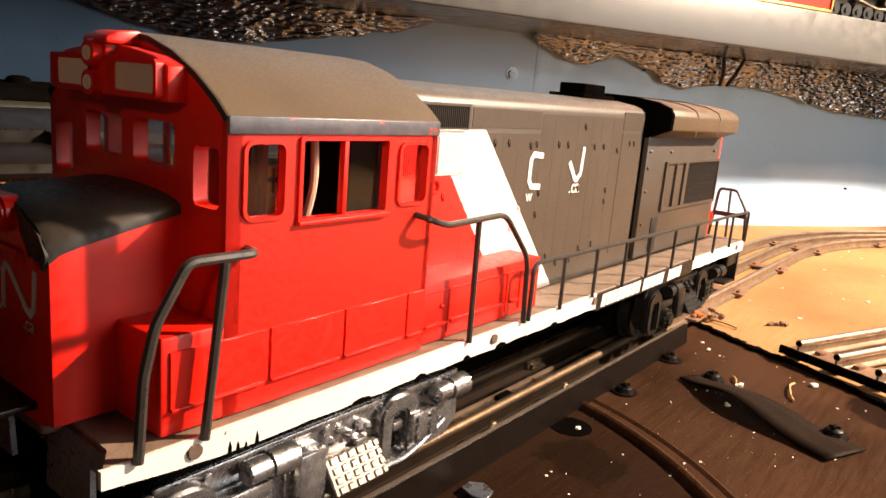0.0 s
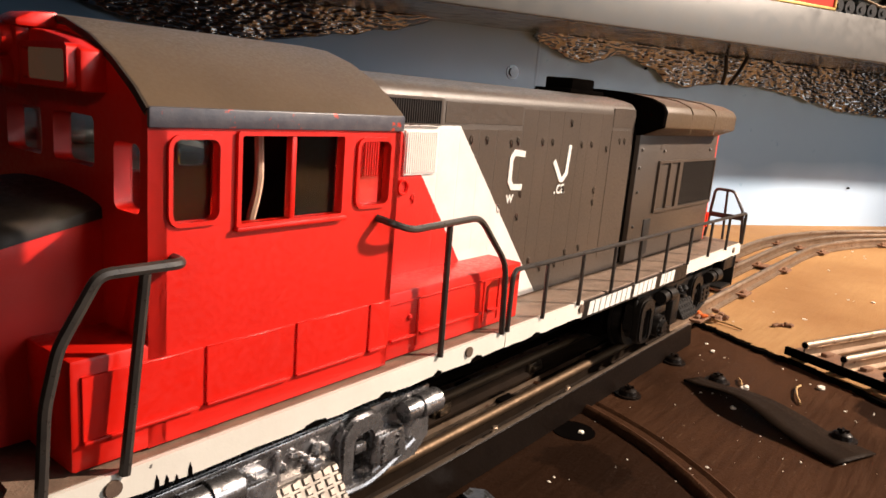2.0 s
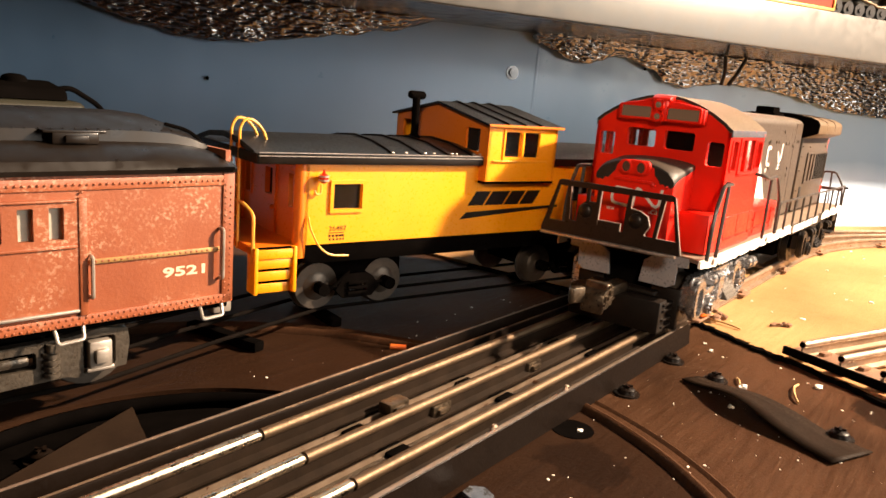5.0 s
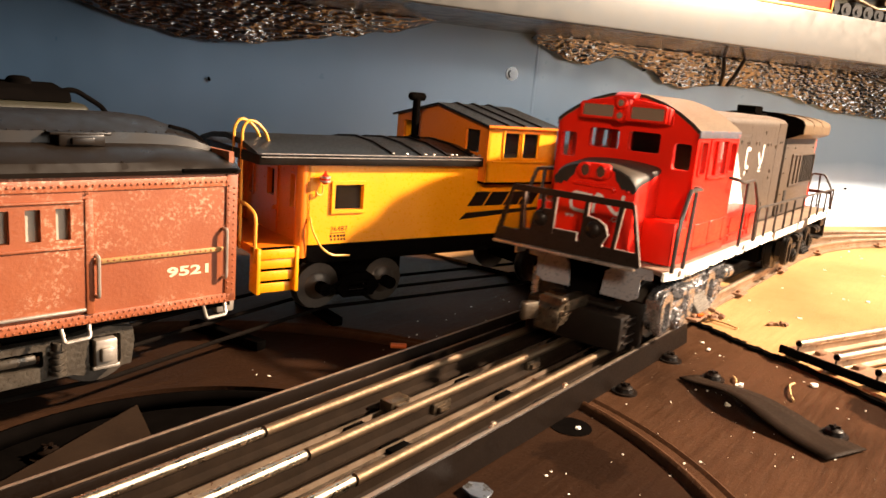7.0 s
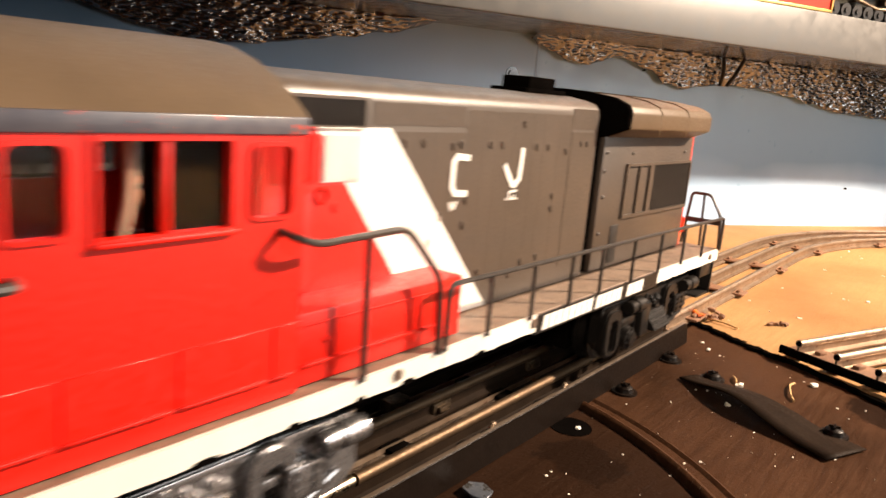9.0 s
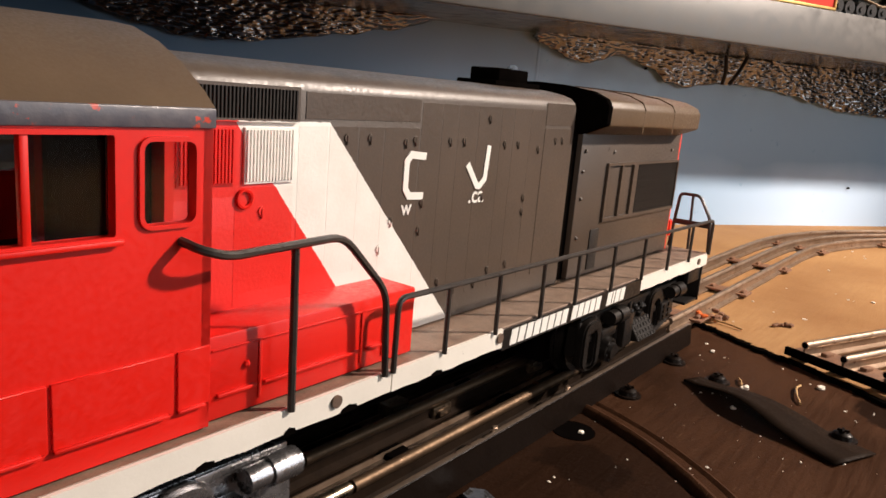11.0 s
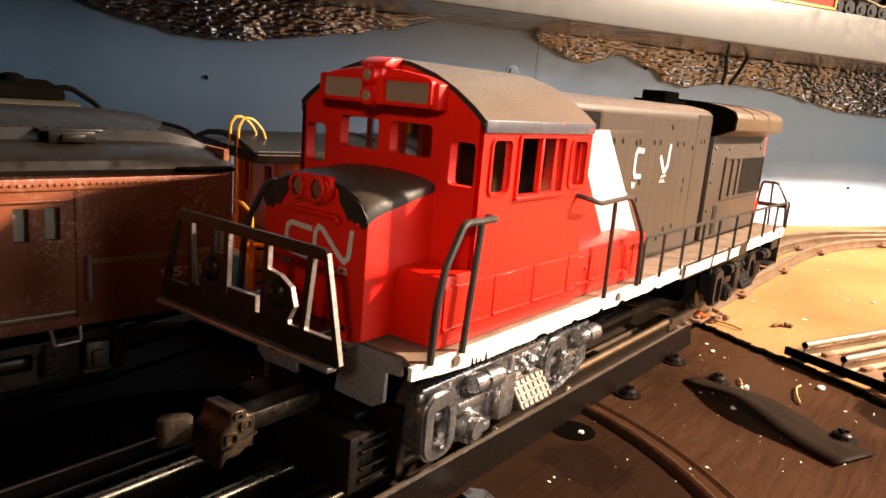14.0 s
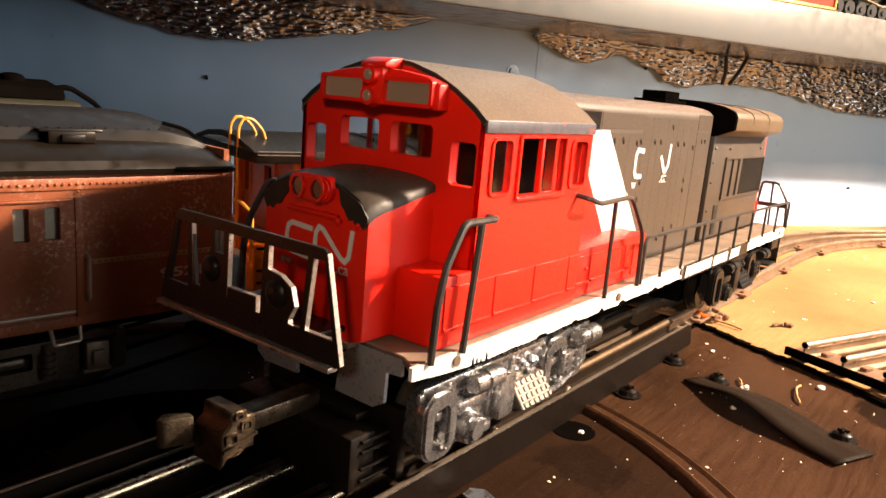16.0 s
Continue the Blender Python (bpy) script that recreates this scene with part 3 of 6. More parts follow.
def locomotive():
    loco = new("model_locomotive")
    tagged(loco, "red cab diesel locomotive with brown hood, white stripe and black handrails", "model train")
    # deck and sills
    deck = [(.3170, -.0320), (-.0013, -.0320), (.0020, -.0270), (.0030, -.0137), (-.0012, -.0130)]
    deck = deck + [(x, -y) for x, y in deck[::-1]]
    body = part("deck", prism(B(), deck, "z", .0322, .0340, .0003, 1), DECK, loco, "dusty brown deck")
    for a, b in ((-.0015, .1166), (.1170, .1590), (.2470, .3170)):
        bm = B()
        n = max(int((b - a) / .004), 2)
        low = [(a + (b - a) * i / n, .0290 + random.uniform(-.00022, .00022)) for i in range(n + 1)]
        if a < 0:
            low = [(x, z + .0016 * max(0, 1 - x / .02)) for x, z in low]
        prism(bm, low + [(b, .0339), (a, .0339)], "y", -.0326, -.0316)
        part("side_sill", bm, SILL_WHITE, loco, "chipped white side sill")
    part("lettered_sill", prism(B(), [(.1590, .0280), (.2470, .0280), (.2470, .0334), (.1590, .0334)], "y", -.0326, -.0316), PLASTIC_BLACK, loco, "black sill panel with a white name band")
    part("side_sill", prism(B(), [(0, .0290), (.317, .0290), (.317, .0339), (0, .0339)], "y", .0316, .0326), SILL_WHITE, loco, "chipped white side sill")
    for x, w, h in ((.0205, .0008, .0020), (.0222, .0007, .0014), (.0262, .0008, .0020), (.0240, .0005, .0008), (.0700, .0040, .0008), (.0880, .0030, .0010), (.1020, .0050, .0009), (.0500, .0060, .0006), (.1300, .0045, .0007)):
        z = .0292 + .0016 * max(0, 1 - x / .02)
        pts = [(x, z - .0006), (x + w, z - .0006), (x + w * .9, z + h * .5), (x + w * .65, z + h * .7), (x + w * .5, z + h), (x + w * .25, z + h * .6), (x + w * .1, z + h * .4)]
        part("paint_chip", prism(B(), pts, "y", -.03272, -.0324), UNDER_BLACK, loco, "black patch where white paint has gone")
    # the railway's name stands as plain slanted blocks
    x = .1625
    for count, gap in ((8, .0022), (5, .0042), (4, 0)):
        for k in range(count):
            w = .0015 if (count == 4 and k == 1) else .0032
            part("name_block", prism(B(), [(x, .0287), (x + w, .0287), (x + w + .0008, .0329), (x + .0008, .0329)], "y", -.03275, -.0325), STRIPE_WHITE, loco, "white slanted name block")
            x += w + .0007
        x += gap
    for x in (.0140, .1008, .1575, .3060):
        part("sill_bolt", cyl(B(), (x, -.0324, .0318), (x, -.0331, .0318), .0013, 14), DECK, loco)
    bm = B()
    prism(bm, [(.0045, .0300), (.317, .0270), (.317, .0322), (.0045, .0322)], "y", -.0300, .0300)
    # added black block, standing for the shade in the space between the trucks
    box(bm, .1000, .2100, -.0120, .0120, .0130, .0300, .001)
    part("underframe", bm, UNDER_BLACK, loco)

    part("front_platform", box(B(), -.0195, -.0008, -.0120, .0120, .0366, .0378, .0003), PLATE_BLACK, loco)
    # nose
    def nose_loft(bm, grow, skip):
        rings = []
        for x, ze, zc, w in ((-.0012 - grow, .0622, .0690, .0164), (-.0010 - grow, .0632, .0700, .0170), (.0006, .0646, .0709, .0172), (.0040, .0656, .0712, .0172), (.0120, .0674, .0713, .0172), (.0212, .0694, .0714, .0172)):
            half = [] if skip else [(0, .0342), (.80, .0342), (1, .0352)]
            half += [(1, ze - .0008 - skip * .0008), (.99, ze), (.93, ze + .25 * (zc - ze)), (.80, ze + .55 * (zc - ze)), (.55, ze + .82 * (zc - ze)), (.30, ze + .96 * (zc - ze)), (0, zc)]
            ring = [(-(w + grow) * f, z + (grow if f < .995 or skip else 0)) for f, z in half]
            ring += [(-y, z) for y, z in ring[-2::-1]]
            ring = ring if skip else ring[:-1]
            rings.append([bm.verts.new((x, y, z)) for y, z in ring])
        n = len(rings[0])
        for p, q in zip(rings, rings[1:]):
            for k in range(n - 1 if skip else n):
                bm.faces.new((p[k], p[(k + 1) % n], q[(k + 1) % n], q[k]))
        if not skip:
            bm.faces.new(rings[0][::-1])
            bm.faces.new(rings[-1])
        bmesh.ops.recalc_face_normals(bm, faces=bm.faces[:])
        return bm
    nose = part("nose", nose_loft(B(), 0, 0), RED, loco)
    bm = nose_loft(B(), .0002, 1)
    droop = [(-.0078, .0692), (-.0150, .0660), (-.0171, .0634), (-.0171, .0624), (-.0160, .0606), (-.0152, .0613), (-.0140, .0607), (-.0128, .0622), (-.0115, .0619), (-.0100, .0640), (-.0088, .0652)]
    for s in (-1, 1):
        plate(bm, [[(s * y, z) for y, z in droop]], .0005, Matrix.Translation((-.00135, 0, 0)) @ FACE_X)
    part("nose_top", bm, NOSE_BLACK, loco, "worn black painted nose top")
    bm = B()
    plate(bm, [rounded(-.0070, .0070, .0648, .0706, .0027, 6)], .0044, on_front(-.0010))
    bmesh.ops.bevel(bm, geom=[e for e in bm.edges if e.is_manifold and e.calc_face_angle(0) > 1], offset=.0005, segments=2, affect="EDGES")
    box(bm, -.0022, -.0008, -.0085, .0085, .0614, .0626, .0004)
    ball(bm, (-.0014, -.0085, .0612), .0011, seg=8)
    ball(bm, (-.0014, -.0145, .0612), .0008, seg=8)
    pod = part("nose_headlight", bm, RED, loco)
    bm = B()
    for y in (-.0032, .0032):
        part("lens_rim", plate(B(), [[(-y + k * .0019 * math.cos(a), .0677 + k * .0023 * math.sin(a)) for a in (2 * math.pi * j / 20 for j in range(20))] for k in (1.25, .95)], .0010, on_front(-.0034)), RED, pod)
        plate(bm, [[(-y + .0018 * math.cos(a), .0677 + .0022 * math.sin(a)) for a in (2 * math.pi * k / 18 for k in range(18))]], .0006, on_front(-.0031))
    part("lens", bm, DARK_LENS, pod, "dark round headlight lens")
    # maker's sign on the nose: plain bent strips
    bm = B()
    plate(bm, [stroke([(0.0000, .0580), (-.0070, .0584), (-.0083, .0576), (-.0086, .0560), (-.0088, .0540), (-.0082, .0522), (-.0068, .0516), (-.0005, .0511)], .0012)], .0002, on_front(-.0013))
    plate(bm, [stroke([(.0008, .0513), (.0012, .0575), (.0022, .0589), (.0034, .0586), (.0094, .0530), (.0108, .0524), (.0120, .0536), (.0127, .0598)], .0012)], .0002, on_front(-.0013))
    words(bm, "ww", .0020, on_front(-.00138) @ Matrix.Translation((-.0106, .0484, 0)), 0.9)
    words(bm, ".ca", .0026, on_front(-.00138) @ Matrix.Translation((.0080, .0494, 0)), 1.0)
    part("nose_sign", bm, DULL_WHITE, loco, "grey-white bent strips of a sign")

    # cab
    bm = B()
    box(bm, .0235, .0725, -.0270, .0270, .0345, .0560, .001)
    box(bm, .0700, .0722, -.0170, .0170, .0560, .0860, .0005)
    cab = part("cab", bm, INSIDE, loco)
    section = [(-.0300, .0345), (.0300, .0345), (.0300, .0857)] + [(y * 0.985, z - .0006) for y, z in CAB_ROOF[::-1]] + [(-.0300, .0857)]
    holes = []
    for s in (-1, 1):
        a, b = sorted((s * .0020, s * .0152))
        holes.append(rounded(a, b, .0754, .0832, .0011))
        a, b = sorted((s * .0208, s * .0280))
        holes.append(rounded(a, b, .0702, .0803, .0012))
    part("front_wall", plate(B(), [section] + holes, .0030, Matrix.Translation((.0225, 0, 0)) @ FACE_X), RED, cab)
    part("rear_wall", plate(B(), [section, rounded(-.026, -.0195, .0560, .0810, .001), rounded(.0195, .026, .0560, .0810, .001)], .0016, Matrix.Translation((.0735, 0, 0)) @ FACE_X), RED, cab)
    rim = [(.0210, .0345), (.0743, .0345), (.0743, .0858), (.0210, .0858)]
    wins = [rounded(.0247, .0326, .0690, .0813, .0014), rounded(.0366, .0586, .0680, .0819, .0004), rounded(.0629, .0712, .0690, .0810, .0014)]
    for s in (-1, 1):
        part("side_wall", plate(B(), [rim] + wins, .0014, on_side(s * .0293)), RED, cab)
        bm = B()
        for x0, x1, z0, z1, r in ((.0247, .0326, .0690, .0813, .0014), (.0629, .0712, .0690, .0810, .0014)):
            plate(bm, [rounded(x0 - .0007, x1 + .0007, z0 - .0007, z1 + .0007, r + .0006), rounded(x0, x1, z0, z1, r)], .0008, on_side(s * .0301))
        plate(bm, [rounded(.0358, .0594, .0673, .0826, .0005), rounded(.0366, .0586, .0680, .0819, .0004)], .0010, on_side(s * .0301))
        box(bm, .0356, .0596, *sorted((s * .0298, s * .0312)), .0668, .0676, .0002)
        box(bm, .0466, .0478, *sorted((s * .0288, s * .0304)), .0678, .0820, .0003)
        part("window_frame", bm, RED, cab)
        for x0, x1 in ((.0250, .0324), (.0478, .0584), (.0632, .0710)):
            pane = part("pane", box(B(), x0, x1, *sorted((s * .0284, s * .0287)), .0682, .0816), GLASS, cab)
            pane.visible_shadow = False
    for s in (-1, 1):
        a, b = sorted((s * .0020, s * .0152))
        pane = part("pane", box(B(), .0236, .0238, a, b, .0754, .0832), GLASS, cab)
        pane.visible_shadow = False
        a, b = sorted((s * .0208, s * .0280))
        pane = part("pane", box(B(), .0236, .0238, a, b, .0702, .0803), GLASS, cab)
        pane.visible_shadow = False
    # roof
    bm = B()
    prism(bm, CAB_ROOF + [(y * 0.97, z - .0012) for y, z in CAB_ROOF[::-1]], "x", .0209, .0745)
    part("cab_roof", bm, ROOF_BROWN, cab, "dusty grey-brown curved roof")
    for s in (-1, 1):
        bm = B()
        box(bm, .0209, .0745, *sorted((s * .0298, s * .0306)), .0829, .0859, .0003)
        part("eave_strip", bm, ROOF_EDGE, cab, "chipped black eave strip")
    bm = B()
    prism(bm, CAB_ROOF + [(y * 0.972, z - .0008) for y, z in CAB_ROOF[::-1]], "x", .0206, .0211)
    part("roof_edge", bm, NOSE_BLACK, cab, "black front edge of the roof")
    # number boards and upper headlight
    bm = B()
    prism(bm, [(-.0192, .0868), (.0192, .0868), (.0192, .0927), (.0150, .0942), (.0075, .0953), (0, .0957), (-.0075, .0953), (-.0150, .0942), (-.0192, .0927)], "x", .0172, .0212, .0004)
    boards = part("number_board", bm, RED, loco)
    for s in (-1, 1):
        y0, y1 = sorted((s * .0036, s * .0172))
        part("window", plate(B(), [rounded(y0, y1, .0880, .0926, .0006)], .0004, Matrix.Translation((.0171, 0, 0)) @ FACE_X), LENS, boards, "glassy number window")
        part("rim", plate(B(), [rounded(y0 - .0009, y1 + .0009, .0871, .0935, .0009), rounded(y0, y1, .0880, .0926, .0006)], .0022, Matrix.Translation((.0169, 0, 0)) @ FACE_X), RED, boards)
    bm = B()
    box(bm, .0152, .0212, -.0034, .0034, .0868, .0962, .0008)
    prism(bm, [(.0148, .0955), (.0148, .0966), (.0172, .0978), (.0212, .0982), (.0212, .0955)], "y", -.0046, .0036, .0005)
    for z in (.0888, .0937):
        cyl(bm, (.0138, 0, z), (.0160, 0, z), .0022, 18, .0028)
    pod = part("headlight", bm, RED, loco)
    for z in (.0888, .0937):
        part("lens", ball(B(), (.0138, 0, z), .0013, (.5, 1, 1)), LENS, pod, "small round headlight")
    # inside of the cab
    bm = B()
    tube(bm, bent([(.0440, -.0235, .0560), (.0428, -.0240, .0650), (.0448, -.0245, .0730), (.0446, -.0240, .0850)], .006, 6), .0008, 8)
    part("wire", bm, WIRE_TAN, cab, "tan wire behind the window")
    # lower side panels, steps and battery boxes
    for s in (-1, 1):
        bm = B()
        box(bm, .0095, .0225, *sorted((s * .0165, s * .0300)), .0344, .0513, .0006)
        box(bm, .0098, .0108, *sorted((s * .0120, s * .0172)), .0344, .0500, .0003)
        part("step_box", bm, RED, loco)
        for a, b in ((.0110, .0303), (.0309, .0489), (.0495, .0678), (.0684, .0742)):
            bm = B()
            prism(bm, [(a, .0390), (b, .0390), (b, .0487), (a, .0487)], "y", *sorted((s * .0298, s * .0304)), .0001, 1)
            box(bm, a, b - .001, *sorted((s * .0302, s * .0309)), .0386, .0392, .0002)
            part("side_panel", bm, RED, loco)
        battery = part("battery_box", box(B(), .0740, .1272, *sorted((s * .0150, s * .0288)), .0344, .0493, .0005), RED, loco)
        part("top_bead", box(B(), .0755, .1268, *sorted((s * .0286, s * .0291)), .0466, .0470, .0001), RED, battery)
        for x in (.0850, .1105, .1170):
            part("upright_bead", box(B(), x, x + .0007, *sorted((s * .0286, s * .0291)), .0360, .0470, .0001), RED, battery)
        for a, b in ((.0765, .0845), (.0862, .1100), (.1120, .1165)):
            part("hinge_bar", box(B(), a, b, *sorted((s * .0286, s * .0295)), .0384, .0391, .0002), RED, battery)
        part("knob", ball(B(), (.0825, s * .0289, .0430), .0007, seg=8), RED, battery)

    # hood
    top = [(-.0185, .0345), (-.0185, .0890), (-.0180, .0908), (-.0165, .0922), (-.0135, .0931), (-.0070, .0941), (0, .0944)]
    top = top + [(-y, z) for y, z in top[-2::-1]]
    hood = part("hood", prism(B(), top, "x", .0743, .2108), HOOD, loco, "hood with red end and white slanting band")
    # black body fills the dark gap between hood and rear
    part("gap_filter", prism(B(), [(y * .90, min(z, .0925)) for y, z in top], "x", .2100, .2190), UNDER_BLACK, loco)
    doors = [(.0745, .0868, .0700, .0825), (.0872, .0880, .0345, .0825), (.1015, .1085, .0400, .0826), (.1095, .1170, .0520, .0826), (.1178, .1248, .0520, .0826), (.1256, .1368, .0400, .0826), (.1378, .1448, .0400, .0884),
             (.1455, .1512, .0400, .0884), (.1519, .1596, .0400, .0884), (.1603, .1700, .0400, .0884), (.1707, .1762, .0400, .0884), (.1769, .1850, .0400, .0884),
             (.1857, .1930, .0400, .0884), (.1937, .2100, .0400, .0832), (.1937, .2098, .0842, .0905), (.1030, .1366, .0840, .0890), (.0885, .1000, .0520, .0715)]
    for a, b, z0, z1 in doors:
        for s in (-1, 1):
            part("hood_door", prism(B(), [(a - .00025, z0), (b + .00025, z0), (b + .00025, z1), (a - .00025, z1)], "y", *sorted((s * .0184, s * (.01862 if a in (.1030, .1937) else .01853)))), HOOD, hood)
    latches = [(.1140, .0804), (.1209, .0804), (.1325, .0795), (.1357, .0800), (.1489, .0798), (.1546, .0798), (.1650, .0855), (.1729, .0790), (.1796, .0790), (.1905, .0775), (.1395, .0655), (.1390, .0590),
               (.1290, .0620), (.1640, .0655), (.1850, .0640), (.1850, .0600), (.1000, .0775), (.1255, .0560), (.1700, .0450), (.1480, .0450), (.1790, .0455), (.0930, .0670), (.2000, .0800), (.2040, .0800), (.1550, .0420), (.1640, .0420)]
    for i, (x, z) in enumerate(latches):
        for s in (-1, 1):
            bm = B()
            cyl(bm, (x, s * .0184, z), (x, s * .0188, z), .00085, 10)
            box(bm, x - .00025, x + .00025, *sorted((s * .0186, s * .0190)), z - .0014, z + .0005, .0001, 1)
            part("latch", bm, HOOD, hood)
    part("grille_frame", plate(B(), [[(.0778, .0832), (.1006, .0832), (.1006, .0897), (.0778, .0897)], [(.0790, .0838), (.1000, .0838), (.1000, .0891), (.0790, .0891)]], .0010, on_side(-.0189)), HOOD, hood)
    part("grille_backing", box(B(), .0788, .1002, -.0189, -.0180, .0836, .0893), UNDER_BLACK, hood)
    bar = part("grille_bar", box(B(), .0794, .07972, -.0194, -.0188, .0838, .0891), NOSE_BLACK, hood)
    for k in range(1, 27):
        again("grille_bar", bar, hood, Matrix.Translation((k * .00078, 0, 0)))
    bm = B()
    box(bm, .0886, .0999, -.0190, -.0184, .0722, .0822)
    for k in range(15):
        x = .0890 + k * .00073
        box(bm, x, x + .00035, -.0193, -.0189, .0726, .0818)
    part("louvre", bm, STRIPE_WHITE, hood, "ribbed white louvre")
    bm = B()
    box(bm, .0752, .0868, -.0189, -.0184, .0722, .0822)
    for k in range(15):
        x = .0757 + k * .00073
        box(bm, x, x + .00035, -.0193, -.0188, .0726, .0818)
    part("louvre", bm, RED, hood, "ribbed red louvre")
    ring = [(.0890 + .0016 * math.cos(a * .52), -.0188, .0695 + .0016 * math.sin(a * .52)) for a in range(13)]
    part("latch_ring", tube(B(), ring, .0004, 6), RED, hood)
    # sign on the hood: broken bent strips
    bm = B()
    plate(bm, [stroke([(.1398, .0762), (.1345, .0767), (.1331, .0752), (.1331, .0690), (.1345, .0673), (.1396, .0670)], .0017)], .0002, on_side(-.01868))
    plate(bm, [stroke([(.1565, .0740), (.1612, .0684), (.1624, .0682), (.1646, .0700), (.1654, .0786)], .0017)], .0002, on_side(-.01868))
    words(bm, "w", .0034, on_side(-.01868) @ Matrix.Translation((.1322, .0630, 0)), 1.0, bold=0.006)
    words(bm, ".ca", .0042, on_side(-.01868) @ Matrix.Translation((.1580, .0640, 0)), 1.05, bold=0.006)
    part("hood_sign", bm, STRIPE_WHITE, hood, "broken white strips of a worn sign")
    bm = B()
    box(bm, .1830, .2075, -.0070, .0070, .0936, .0956, .0004)
    box(bm, .1870, .2030, -.0052, .0052, .0950, .0992, .0005)
    part("exhaust_box", bm, UNDER_BLACK, hood)

    # rear radiator section
    rear = part("rear_body", box(B(), .2178, .3050, -.0185, .0185, .0345, .0835, .0004), REAR_PAINT, loco, "grey-brown rear body with a red end")
    wing = [(-.0180, .0815), (-.0262, .0850), (-.0264, .0905), (-.0250, .0928), (-.0200, .0948), (-.0100, .0962), (0, .0966)]
    wing = wing + [(-y, z) for y, z in wing[-2::-1]]
    part("radiator_wing", prism(B(), wing, "x", .2195, .3000, .0006), ROOF_BROWN, loco, "flared brown radiator top")
    part("wing_front", prism(B(), [(y * 1.005, z + .0003) for y, z in wing], "x", .2168, .2197, .0004), UNDER_BLACK, loco, "black curved wing front")
    for x in (.2450, .2720):
        part("roof_seam", prism(B(), [(y * 1.004, z + .00035) for y, z in wing[1:-1]] + [(y, z - .002) for y, z in wing[-2:0:-1]], "x", x, x + .0006), ROOF_BROWN, rear)
    part("radiator_frame", plate(B(), [[(.2375, .0520), (.3035, .0520), (.3035, .0722), (.2375, .0722)], [(.2388, .0532), (.2490, .0532), (.2490, .0712), (.2388, .0712)],
                                        [(.2502, .0532), (.2590, .0532), (.2590, .0712), (.2502, .0712)], [(.2625, .0532), (.3024, .0532), (.3024, .0712), (.2625, .0712)]], .0012, on_side(-.0188)), REAR_PAINT, rear)
    bar = part("radiator_bar", box(B(), .2630, .2634, -.0189, -.0184, .0533, .0711), NOSE_BLACK, rear, "thin dark radiator bar")
    for k in range(1, 48):
        again("radiator_bar", bar, rear, Matrix.Translation((k * .00082, 0, 0)))
    part("small_door", box(B(), .2308, .2372, -.0189, -.0184, .0360, .0500, .0002), NOSE_BLACK, rear)
    for x, z in ((.2205, .0765), (.2200, .0700), (.2208, .0610), (.2210, .0480), (.2420, .0760), (.2950, .0760)):
        part("rivet", ball(B(), (x, -.0186, z), .0007, seg=8), REAR_PAINT, rear)

    # handrails, both sides
    y = -.0330
    for s in (1, -1):
        def at(x, z, yy=y):
            return (x, yy * s, z)
        bm = B()
        tube(bm, bent([at(.0040, .0335), at(.0049, .0470), at(.0068, .0548), at(.0123, .0638), at(.0248, .0637), at(.0251, .0637, -.0300)], .0016), .00088, 8)
        tube(bm, bent([at(.0156, .0335), at(.0189, .0630)], .001), .00085, 8)
        part("cab_front_handrail", bm, RAIL_BLACK, loco)
        bm = B()
        tube(bm, bent([at(.0690, .0662, -.0295), at(.0696, .0655, -.0345), at(.0740, .0642, -.0350), at(.1000, .0642), at(.1128, .0516), at(.1140, .0335)], .0035), .00075, 8)
        tube(bm, [at(.0893, .0335), at(.0888, .0640)], .00072, 8)
        part("cab_rear_handrail", bm, RAIL_BLACK, loco)
        bm = B()
        tube(bm, bent([at(.1166, .0335), at(.1168, .0495), at(.1400, .0493), at(.3165, .0481), at(.3165, .0335)], .0025), .00065, 8)
        part("long_handrail", bm, RAIL_BLACK, loco)
        for x in (.1340, .1547, .1764, .1964, .2208, .2452, .2690, .2922):
            part("post", tube(B(), [at(x, .0335), at(x, .0488)], .00060, 8), RAIL_BLACK, loco)
        bm = B()
        tube(bm, bent([at(.3175, .0335, -.0322), at(.3178, .0480, -.0310), at(.3178, .0572, -.0255), at(.3178, .0572, -.0170), at(.3178, .0335, -.0150)], .002), .0007, 8)
        tube(bm, [at(.3178, .0335, -.0235), at(.3178, .0570, -.0225)], .0006, 8)
        box(bm, .3172, .3186, *sorted((-.0155 * s, -.0312 * s)), .0440, .0462, .0003)
        part("end_handrail", bm, RAIL_BLACK, loco)
    part("marker", box(B(), .3050, .3075, -.0190, -.0140, .0400, .0470, .0006), RED_LAMP, loco)
    # front end plate with its openings
    outline = [(-.0300, .0384), (-.0288, .0376), (.0300, .0376), (.0306, .0390), (.0243, .0598), (.0232, .0604), (-.0240, .0604), (-.0252, .0596)]
    cuts = [[(-.0198, .0430), (-.0276, .0430), (-.0246, .0580), (-.0216, .0580)],
            [(-.0083, .0580), (-.0082, .0530), (-.0122, .0524), (-.0154, .0507), (-.0166, .0470), (-.0148, .0438), (-.0150, .0430), (-.0183, .0430), (-.0198, .0580)],
            [(.0048, .0580), (.0052, .0462), (-.0046, .0462), (-.0046, .0430), (-.0060, .0430), (-.0062, .0520), (-.0068, .0580)],
            [(.0066, .0580), (.0066, .0530), (.0098, .0530), (.0098, .0580)],
            [(.0112, .0580), (.0112, .0530), (.0140, .0505), (.0150, .0440), (.0170, .0440), (.0184, .0580)],
            [(.0198, .0430), (.0274, .0430), (.0236, .0580), (.0200, .0580)]]
